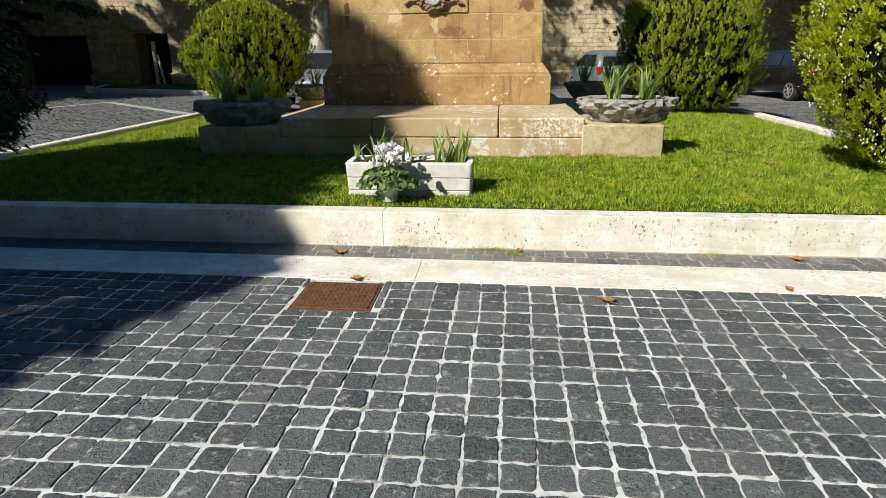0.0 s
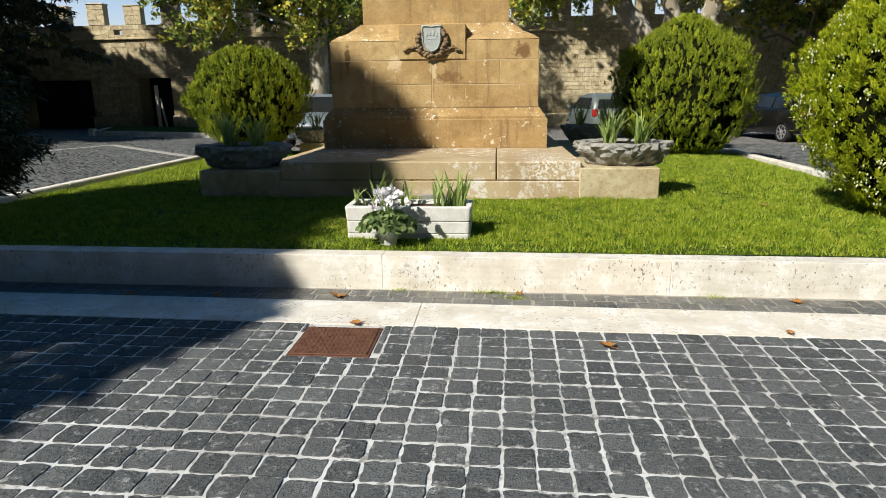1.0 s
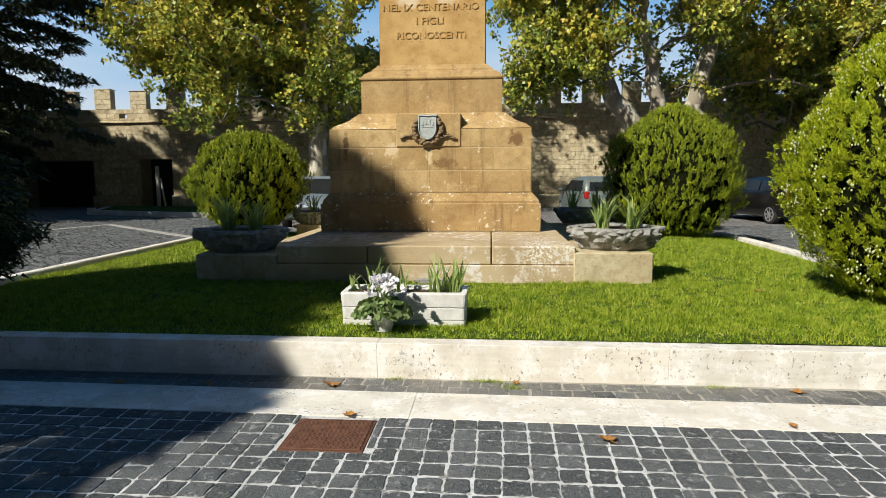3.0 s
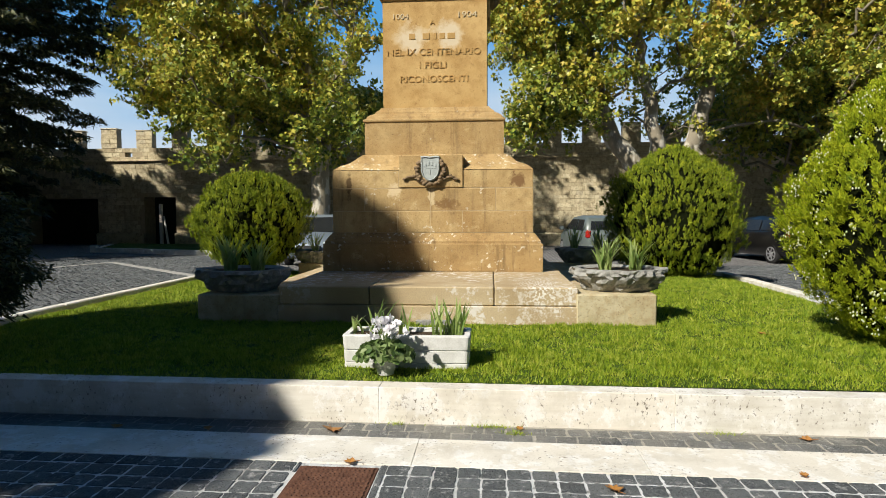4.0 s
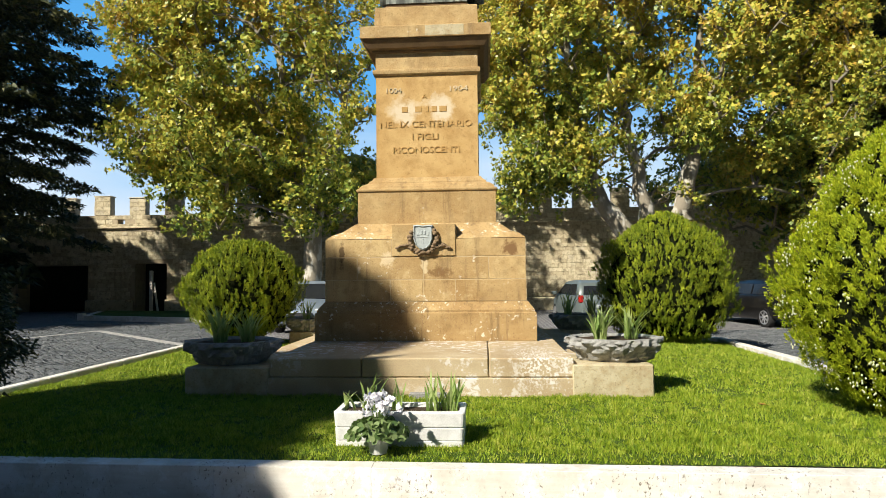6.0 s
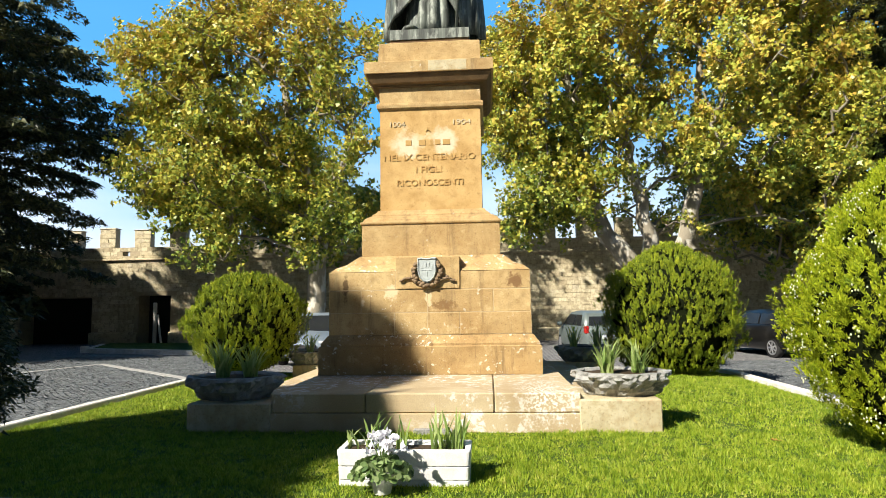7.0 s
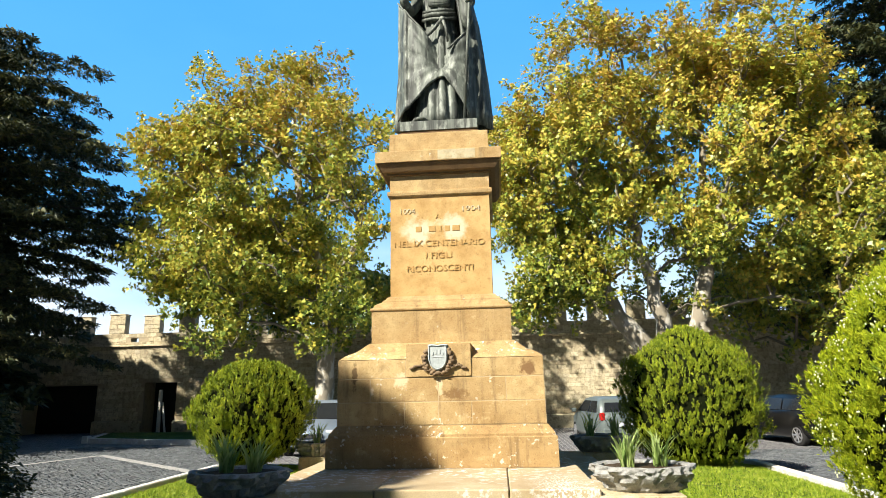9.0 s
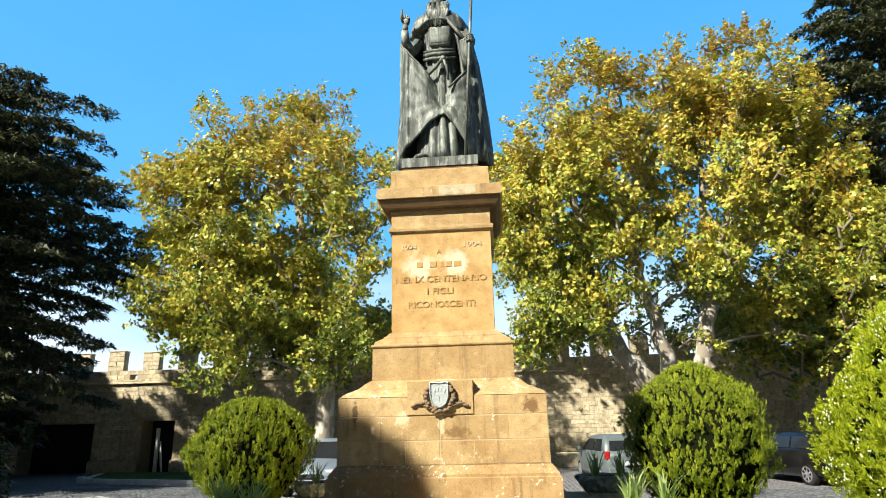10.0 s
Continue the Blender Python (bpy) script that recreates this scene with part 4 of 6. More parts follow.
# ---- white trough, flowers ----
def trough():
    t = thing("planter_trough", "long white weathered cement flower trough standing on the lawn", "planter")
    x0, x1, y0, y1 = -1.165, -0.172, 4.68, 5.04
    g = Geo()
    zs = [(0.262, 0.0), (0.30, 0.0), (0.306, 0.012), (0.312, 0.0), (0.40, -0.004), (0.406, 0.010), (0.414, -0.004), (0.515, -0.012), (0.525, -0.008)]
    cx, cy = (x0 + x1) / 2, (y0 + y1) / 2
    hw, hd = (x1 - x0) / 2, (y1 - y0) / 2
    rings = []
    for z, i in zs + [(0.525, 0.035), (0.47, 0.045)]:
        w, d, r = hw - i, hd - i, 0.03
        loop = []
        for sx, sy, a0 in ((1, 1, 0), (-1, 1, 90), (-1, -1, 180), (1, -1, 270)):
            for k in range(4):
                a = math.radians(a0 + 30 * k)
                loop.append((cx + sx * (w - r) + r * math.cos(a), cy + sy * (d - r) + r * math.sin(a), z))
        rings.append(loop)
    g.rings(rings)
    part("body", g, WHITE, t)
    s = Geo()
    s.rings([[(p[0], p[1], z) for p in rings[-1]] for z in (0.46, 0.495)])
    part("soil", s, SOIL, t)


trough()
iris(-0.28, 4.86, 0.49, 18, 0.33, 21, 0.45, "trough plants", 0.0105)
iris(-0.42, 4.86, 0.49, 14, 0.32, 22, 0.45, "trough plants", 0.0105)
iris(-0.93, 4.88, 0.49, 12, 0.36, 23, 0.8, "trough plants", 0.0105)
iris(-1.10, 4.88, 0.49, 6, 0.18, 24, 0.9, "trough plants", 0.0105)
iris(-0.72, 4.88, 0.49, 8, 0.27, 25, 0.3, "trough plants", 0.0105)


def cyclamen(x, y, z):
    t = thing("cyclamen", "potted cyclamen with white flowers and marbled green leaves", "potted plant")
    g = Geo()
    g.rings([[(x + r * math.cos(a), y + r * math.sin(a), z + h) for a in (2 * math.pi * j / 20 for j in range(20))] for r, h in ((0.062, 0), (0.085, 0.10), (0.092, 0.10), (0.092, 0.125), (0.08, 0.125), (0.078, 0.1))])
    part("pot", g, WHITE, t, "small white plastic pot")
    rng = np.random.default_rng(9)
    n = 320
    d = unit(rng.normal(size=(n, 3)))
    d[:, 2] = np.abs(d[:, 2]) * 0.9 - 0.25
    c = np.array([x, y - 0.02, z + 0.16]) + d * np.array([0.235, 0.18, 0.16]) * rng.uniform(0.75, 1.0, (n, 1))
    v = unit(d * 0.6 + rng.normal(size=(n, 3)) * 0.5 + [0, 0, -0.6])
    u = unit(np.cross(v, d + rng.normal(size=(n, 3)) * 0.3))
    heart = [(0, -0.5), (0.3, -0.42), (0.48, -0.1), (0.4, 0.25), (0, 0.55), (-0.4, 0.25), (-0.48, -0.1), (-0.3, -0.42)]
    s = rng.uniform(0.038, 0.066, (n, 1))
    scatter("leaves", c, u * s, v * s, heart, CYCLA, t)
    st = Geo()
    petal = [(0, -0.5), (0.35, -0.1), (0.38, 0.3), (0, 0.6), (-0.38, 0.3), (-0.35, -0.1)]
    for i in range(30):
        f = np.array([x, y, z + 0.37]) + rng.normal(size=3) * np.array([0.058, 0.045, 0.045])
        c = f + rng.normal(size=(7, 3)) * 0.014
        u, v = any_axes(rng, 7, 0.048, 0.2, (0, 0, 0.9))
        scatter("flower", c, u * 0.8, v, petal, PETAL, t, "white upswept petals")
        if i % 2 == 0:
            st.tube([(x, y, z + 0.14), tuple((np.array([x, y, z + 0.2]) + f) / 2), tuple(f)], [0.004, 0.003, 0.003], 5)
    part("stems", st, CYCLA, t)


cyclamen(-0.80, 4.52, 0.262)

g = Geo().box(-0.80, -0.40, 6.36, 6.42, 0.27, 0.345, 0.008)
pl = part("plaque", g, GREY_STONE)
tagged(pl, "low grey stone plaque standing against the foot slab", "plaque")

# ---- manhole ----
mh = thing("manhole_cover", "rusty brown square iron manhole cover with raised studs", "manhole cover")
part("frame", Geo().box(-1.118, -0.648, 2.985, 3.412, -0.03, 0.002, 0.004), RUST, mh)
studs = Geo()
studs.box(-1.098, -0.668, 3.005, 3.392, -0.02, 0.006, 0.003)
for i in range(16):
    for j in range(14):
        cx, cy = -1.085 + 0.0268 * i + (0.006 if j % 2 else 0), 3.02 + 0.0275 * j
        studs.box(cx, cx + 0.014, cy, cy + 0.009, 0.004, 0.0115, 0.002)
part("lid", studs, RUST, mh)


# ---- clipped shrubs ----
FEATHER = [(0, -0.6), (0.15, 0.05), (0.02, 0.7), (-0.14, 0.0)]


def shrub(x, y, prof, clusters, per, size, seed, mat, name="clipped_shrub", label="", rough=0.1, up=0.9, shape=None, spread=0.34, hollow=11.0):
    """prof: (height, radius) from below. Tufts of scale-leaved sprays stand out from a solid core painted as inner
    shade.
    """
    t = thing(name, label, "shrub", "clipped shrubs")
    rng = np.random.default_rng(seed)
    zs, rs = np.array([p[0] for p in prof]), np.array([p[1] for p in prof])
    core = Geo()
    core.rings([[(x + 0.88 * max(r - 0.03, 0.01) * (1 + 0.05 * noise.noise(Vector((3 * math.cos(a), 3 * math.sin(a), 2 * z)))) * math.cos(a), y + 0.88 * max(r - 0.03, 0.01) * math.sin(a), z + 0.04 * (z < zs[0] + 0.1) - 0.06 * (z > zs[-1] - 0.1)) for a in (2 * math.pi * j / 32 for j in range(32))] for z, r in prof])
    part("core", core, CORE, t, "solid near-black core, coloured as inner shade", True)
    # tufts spread evenly over the surface
    fine = np.linspace(zs[0], zs[-1], 400)
    rad = np.interp(fine, zs, rs)
    slope = np.gradient(rad, fine)
    w = rad * np.sqrt(1 + np.clip(slope, -6, 6) ** 2) + 1e-3
    pick = np.interp(rng.random(clusters), np.cumsum(w) / w.sum(), np.arange(400))
    cz, cr, cs = np.interp(pick, np.arange(400), fine), np.interp(pick, np.arange(400), rad), np.interp(pick, np.arange(400), slope)
    a = rng.uniform(0, 2 * math.pi, clusters)
    lump = np.array([1 + rough * noise.fractal(Vector((4.5 * math.cos(q), 4.5 * math.sin(q), 2.6 * h + seed)), 0.7, 2.0, 4) for q, h in zip(a, cz)])
    lump = lump * rng.uniform(0.90, 1.035, clusters)
    # upright hollows where the twigs stand open, more of them lower down
    open_ = np.array([noise.fractal(Vector((hollow * r * math.cos(q), hollow * r * math.sin(q), 0.42 * hollow * h + seed)), 0.8, 2.0, 2) for q, h, r in zip(a, cz, cr)])
    low = np.clip((cz - zs[0]) / (zs[-1] - zs[0]), 0, 1)
    deep = open_ > -0.04 + 0.46 * low
    lump = np.where(deep, lump - 0.13, lump)
    nrm = unit(np.c_[np.cos(a), np.sin(a), -np.clip(cs, -4, 4)])
    base = np.c_[x + cr * lump * np.cos(a), y + cr * lump * np.sin(a), cz]
    grow = unit(nrm * 0.8 + np.array([0, 0, up]) + rng.normal(size=(clusters, 3)) * 0.25)
    length = size * np.exp(rng.normal(size=clusters) * 0.3)
    # thinner on the side turned away from the road
    per_tuft = np.where((x * np.cos(a) + y * np.sin(a) > 0.3 * math.hypot(x, y)) | (np.cos(a) > (0.95 if x < 4 else 0.3)), per // 4, np.where(deep, per // 3, per))
    k = np.repeat(np.arange(clusters), per_tuft)
    n = len(k)
    s = rng.random(n)
    side = rng.normal(size=(n, 3)) * spread
    c = base[k] + grow[k] * ((s - 0.35) * 1.3 * length[k])[:, None] + side * (length[k] * (1.05 - 0.75 * s))[:, None]
    v = unit(grow[k] + side * 1.0 + rng.normal(size=(n, 3)) * 0.25)
    u = unit(np.cross(v, nrm[k] + rng.normal(size=(n, 3)) * 0.42))
    q = (size * 0.56 * np.exp(rng.normal(size=n) * 0.25))[:, None]
    scatter("foliage", c, u * q, v * q, shape or FEATHER, mat, t)
    part("trunk", Geo().tube([(x, y, 0.15), (x + 0.03, y, zs[0] + 0.3)], [0.09, 0.07], 8), BARK_D, t)
    return t


def ball(z0, z1, r, n=14, p=2.0, egg=0.0):
    """A rounded profile between two heights."""
    out = []
    for i in range(n):
        k = -math.cos(math.pi * i / (n - 1))
        out.append(((z0 + z1) / 2 + k * (z1 - z0) / 2, r * max(0.0, 1 - abs(k) ** p) ** (1 / p) * (1 - egg * max(0.0, k))))
    return out


PEAKED = [(0.28, 0.5), (0.42, 0.88), (0.83, 1.18), (1.26, 1.25), (1.7, 1.19), (2.0, 1.07), (2.2, 0.93), (2.4, 0.66), (2.58, 0.40), (2.74, 0.06)]
shrub(-4.66, 11.6, ball(0.38, 2.27, 1.10, 14, 2.0, 0.10), 4900, 42, 0.060, 11, LEAF_B, "clipped_shrub", "round clipped thuja bush, sunlit yellow-green and shaded dark", 0.19, 2.0, FEATHER, 0.25)
shrub(3.52, 12.2, PEAKED, 5300, 42, 0.060, 12, LEAF_B, "clipped_shrub", "rounded clipped thuja bush beside the lawn corner", 0.18, 2.0, FEATHER, 0.25)
THUJA = [(0.28, 0.46), (0.45, 0.79), (0.82, 1.11), (1.25, 1.25), (1.67, 1.22), (2.1, 0.96), (2.4, 0.78), (2.65, 0.56), (2.95, 0.30), (3.2, 0.03)]
shrub(4.05, 5.75, THUJA, 7600, 52, 0.045, 13, LEAF_T, "conical_shrub", "bright green egg-shaped thuja bush with pale cones", 0.10, 1.4, FEATHER, 0.34, 8.0)


def cones():
    rng = np.random.default_rng(4)
    g = Geo()
    for _ in range(210):
        z, a = rng.uniform(0.4, 2.9), rng.uniform(math.pi * 0.8, math.pi * 1.75)
        r = float(np.interp(z, [p[0] for p in THUJA], [p[1] for p in THUJA])) * 1.02
        p = np.array([4.05 + r * math.cos(a), 5.75 + r * math.sin(a), z])
        for _ in range(4):
            g.blob(p + rng.normal(size=3) * 0.03, (0.008, 0.008, 0.011), 0.2, 1, 1)
    ob = part("cone_cluster", g, plain("pale_cones", (0.62, 0.62, 0.40), (0.44, 0.46, 0.25), 30, 90), bpy.data.objects["conical_shrub"], "small pale grey-green cones", True)
    tagged(ob, kind="stuff")


cones()


# ---- trees ----
PLANE6 = [(0, -0.5, 0), (0.64, -0.02, 0.18), (0.20, 0.16, 0.03), (0.02, 0.72, 0.02), (-0.22, 0.15, 0.03), (-0.62, 0.02, 0.16)]
NEEDLES = [(-0.34, -0.45), (0.34, -0.40), (0.02, 0.62)]
TWIG = [(0, -0.55), (0.26, 0.02), (0, 0.58), (-0.26, -0.02)]


def plane_tree(label, trunks, lobes, clusters, per, seed, leaf=0.108, dense=0.25, twigs=6):
    """trunks: lists of (x, y, z, radius) from the ground up; lobes: (centre, radii) of the crown."""
    rng = np.random.default_rng(seed)
    t = thing("plane_tree", label, "tree", "plane trees")
    tr = Geo()
    nodes, parent = [], []
    for pts in trunks:
        fine = []
        for (a, b) in zip(pts, pts[1:]):
            for k in range(4):
                w = k / 4
                fine.append(tuple(a[i] * (1 - w) + b[i] * w + (0.05 * rng.normal() if i < 2 and k else 0) for i in range(4)))
        fine.append(pts[-1])
        tr.tube([p[:3] for p in fine], [p[3] for p in fine], 10)
        for p in fine[len(fine) // 3:]:
            parent.append(-1)
            nodes.append(p[:3])
    part("trunk", tr, BARK_P, t, "pale mottled trunk", True)
    vol = np.array([np.prod(r) for _, r in lobes])
    cs = []
    while len(cs) < clusters:
        c, r = lobes[rng.choice(len(lobes), p=vol / vol.sum())]
        d = unit(rng.normal(size=3)) * rng.uniform(0.12, 1.0) ** 0.55
        p = np.array(c) + d * np.array(r)
        # gaps between the boughs
        if noise.noise(Vector(p * 0.62) + Vector((seed * 9.1, 0, 0))) > -0.08:
            cs.append(p)
    cs = np.array(cs)
    root = np.array(nodes[0])
    cs = cs[np.argsort(np.linalg.norm(cs - root, axis=1))]
    nodes = [np.array(p) for p in nodes]
    for c in cs:
        arr = np.array(nodes)
        d = np.linalg.norm(arr - c, axis=1) + 1.2 * np.maximum(0, arr[:, 2] - c[2] + 0.3)
        k = int(np.argmin(d))
        mid = (arr[k] * 0.5 + c * 0.5) + rng.normal(size=3) * 0.12 + [0, 0, 0.12]
        parent += [k, len(nodes)]
        nodes += [mid, c]
    load = np.zeros(len(nodes))
    for i in range(len(nodes) - 1, -1, -1):
        load[i] += 1 if i >= len(nodes) - 2 * clusters and parent[i] >= 0 else 0
        if parent[i] >= 0:
            load[parent[i]] += load[i]
    lb = Geo()
    for i, k in enumerate(parent):
        if k >= 0:
            ra, rb = 0.011 * (load[k] + 1) ** 0.5, 0.011 * (load[i] + 0.3) ** 0.5
            lb.tube([nodes[k], nodes[i]], [min(ra, 0.05), min(rb, 0.045)], 5, False)
    tagged(part("branchwork", lb, TWIG_BARK, t, "", True), kind="stuff")
    # short twigs stand out from every bough end, and the leaves sit along them, their faces turned to the light above
    mid = cs.mean(axis=0)
    base = np.repeat(cs, twigs, axis=0)
    m = len(base)
    out = unit((base - mid) * np.array([1.0, 1.0, 0.8]))
    way = unit(out * 0.55 + np.array([0, 0, 0.35]) + rng.normal(size=(m, 3)) * 0.6)
    base = base + np.clip(rng.normal(size=(m, 3)), -1.6, 1.6) * dense
    reach = rng.uniform(0.3, 0.62, m)
    k = np.repeat(np.arange(m), per)
    n = len(k)
    step = rng.uniform(0.0, 1.0, n) ** 0.8
    c = base[k] + way[k] * (step * reach[k])[:, None] + np.clip(rng.normal(size=(n, 3)), -1.6, 1.6) * 0.085
    face = unit(np.array([0, 0, 0.35]) + out[k] * 0.6 + rng.normal(size=(n, 3)) * 0.55)
    v = way[k] * 0.7 + np.array([0, 0, -0.45]) + rng.normal(size=(n, 3)) * 0.6
    v = unit(v - face * np.sum(v * face, axis=1)[:, None])
    u = np.cross(v, face)
    size = (leaf * np.exp(np.clip(rng.normal(size=n), -2, 2) * 0.24))[:, None]
    scatter("crown", c, u * size, v * size, PLANE6, LEAF_P, t, "yellow-green autumn leaves")
    return t


plane_tree("tall plane tree with yellowing autumn leaves in front of the wall",
           [[(-5.9, 20.2, 0, 0.36), (-5.75, 20.2, 2.4, 0.30), (-5.6, 20.2, 4.2, 0.25), (-6.4, 20.2, 7.0, 0.18), (-7.2, 20.2, 10.0, 0.10), (-7.6, 20.2, 12.8, 0.04)],
            [(-5.6, 20.2, 4.0, 0.18), (-4.9, 20.0, 5.6, 0.13), (-4.4, 19.8, 8.0, 0.06)]],
           [((-8.2, 20, 9.3), (4.0, 3.0, 3.4)), ((-9.6, 20, 12.2), (1.8, 1.8, 2.0)), ((-6.6, 21.4, 12.6), (2.0, 1.9, 2.3)), ((-11.0, 20, 9.8), (1.7, 1.8, 2.2)),
            ((-4.7, 18.6, 8.8), (1.7, 1.6, 2.1)), ((-3.7, 17.7, 7.6), (1.1, 1.3, 2.2)), ((-3.6, 17.9, 5.7), (1.1, 1.1, 1.3)), ((-8.6, 19.6, 6.0), (3.2, 2.6, 1.9)), ((-6.0, 19.4, 4.9), (1.9, 1.6, 1.6)), ((-11.2, 20, 6.4), (1.7, 1.6, 2.2)), ((-7.6, 19.0, 4.0), (2.4, 1.1, 1.1)), ((-5.2, 19.0, 4.0), (1.4, 1.1, 1.2)), ((-8.9, 19.6, 4.6), (2.2, 1.6, 1.2))], 780, 17, 1)
plane_tree("leaning plane tree with yellowing autumn leaves and mottled trunk",
           [[(5.6, 20.0, 0, 0.42), (4.87, 20.0, 2.6, 0.34), (3.88, 20.0, 3.74, 0.28), (3.57, 20.0, 4.46, 0.23), (3.1, 20.0, 6.5, 0.17), (2.8, 20, 9.5, 0.10), (2.9, 20, 12.4, 0.04)],
            [(5.5, 20.1, 0.3, 0.32), (5.28, 20.0, 2.64, 0.28), (5.28, 20.0, 3.7, 0.24), (4.7, 20, 6.08, 0.16), (4.57, 20, 7.24, 0.13), (5.2, 20, 11.0, 0.05)]],
           [((3.2, 20, 9.4), (3.0, 2.8, 3.6)), ((1.5, 22.4, 10.4), (2.2, 1.6, 1.5)), ((4.6, 22.4, 9.6), (2.4, 1.6, 1.8)), ((3.1, 20, 12.6), (1.7, 1.7, 2.3)), ((1.6, 20, 8.6), (1.9, 2.0, 2.6)), ((0.9, 20.4, 7.6), (1.2, 1.5, 3.0)), ((5.6, 20, 12.2), (1.8, 1.8, 2.0)), ((2.6, 19.6, 5.6), (2.3, 2.0, 1.7)), ((5.3, 19.8, 7.2), (1.7, 1.7, 1.7)), ((1.8, 19.8, 4.9), (1.8, 1.6, 1.2)), ((2.3, 19.4, 5.2), (1.8, 1.2, 1.2)), ((6.5, 20.9, 5.4), (2.4, 1.5, 1.6))], 640, 19, 2)
plane_tree("plane tree with forked mottled trunk and golden leaves",
           [[(6.45, 20.4, 0, 0.42), (6.5, 20.4, 2.6, 0.34), (6.53, 20.4, 3.66, 0.3), (6.95, 20.4, 5.68, 0.23), (7.09, 20.4, 7.31, 0.15), (7.3, 20.4, 12.5, 0.04)],
            [(5.30, 20.05, 2.2, 0.14), (5.75, 20.2, 2.7, 0.16), (6.2, 20.35, 3.25, 0.17), (6.56, 20.4, 4.1, 0.16)],
            [(6.9, 20.4, 5.4, 0.14), (8.4, 20.3, 7.4, 0.1), (9.6, 20.2, 10.0, 0.05)]],
           [((8.0, 20.2, 10.0), (3.0, 2.8, 3.4)), ((8.9, 20.2, 13.0), (1.9, 1.8, 2.2)), ((7.0, 20.2, 12.8), (1.8, 1.8, 1.9)), ((10.6, 20.2, 10.2), (1.9, 2.0, 2.6)), ((11.4, 20, 7.4), (2.2, 2.0, 1.8)), ((8.2, 19.8, 6.4), (2.2, 2.0, 1.5)), ((10.0, 19.6, 5.2), (2.0, 1.6, 1.6)), ((11.8, 20.2, 4.4), (1.8, 1.6, 1.4))], 640, 19, 3)
plane_tree("plane tree in the shade along the wall",
           [[(13.0, 23.5, 0, 0.3), (13.0, 23.5, 3.0, 0.24), (12.8, 23.5, 7.0, 0.14), (12.8, 23.5, 10.0, 0.05)]],
           [((13.0, 23.5, 7.4), (3.6, 2.4, 3.2)), ((9.2, 23.8, 5.2), (2.0, 1.6, 1.5)), ((10.6, 23.5, 5.2), (2.4, 2.0, 1.8)), ((15.4, 23.5, 5.4), (2.4, 2.0, 2.0)), ((11.0, 23.6, 3.8), (3.0, 1.5, 1.3))], 380, 9, 4, 0.16)
plane_tree("plane tree in the shade beside the wall, dark against the sky",
           [[(-2.6, 24.0, 0, 0.3), (-2.6, 24.0, 3.0, 0.24), (-2.4, 24.0, 7.0, 0.12), (-2.3, 23.8, 10.2, 0.05)]],
           [((-2.0, 23.6, 10.1), (2.1, 1.5, 1.6)), ((0.2, 23.4, 9.7), (1.5, 1.2, 1.4)), ((-6.5, 24, 5.6), (2.2, 1.8, 1.8)), ((-8.6, 24, 6.6), (2.2, 1.6, 1.9)), ((-11.2, 23.7, 6.6), (1.9, 1.3, 1.2)), ((-8.2, 25.5, 5.4), (1.8, 1.2, 1.5)), ((-5.0, 25.5, 5.2), (2.2, 1.2, 1.5))], 540, 9, 5, 0.16)


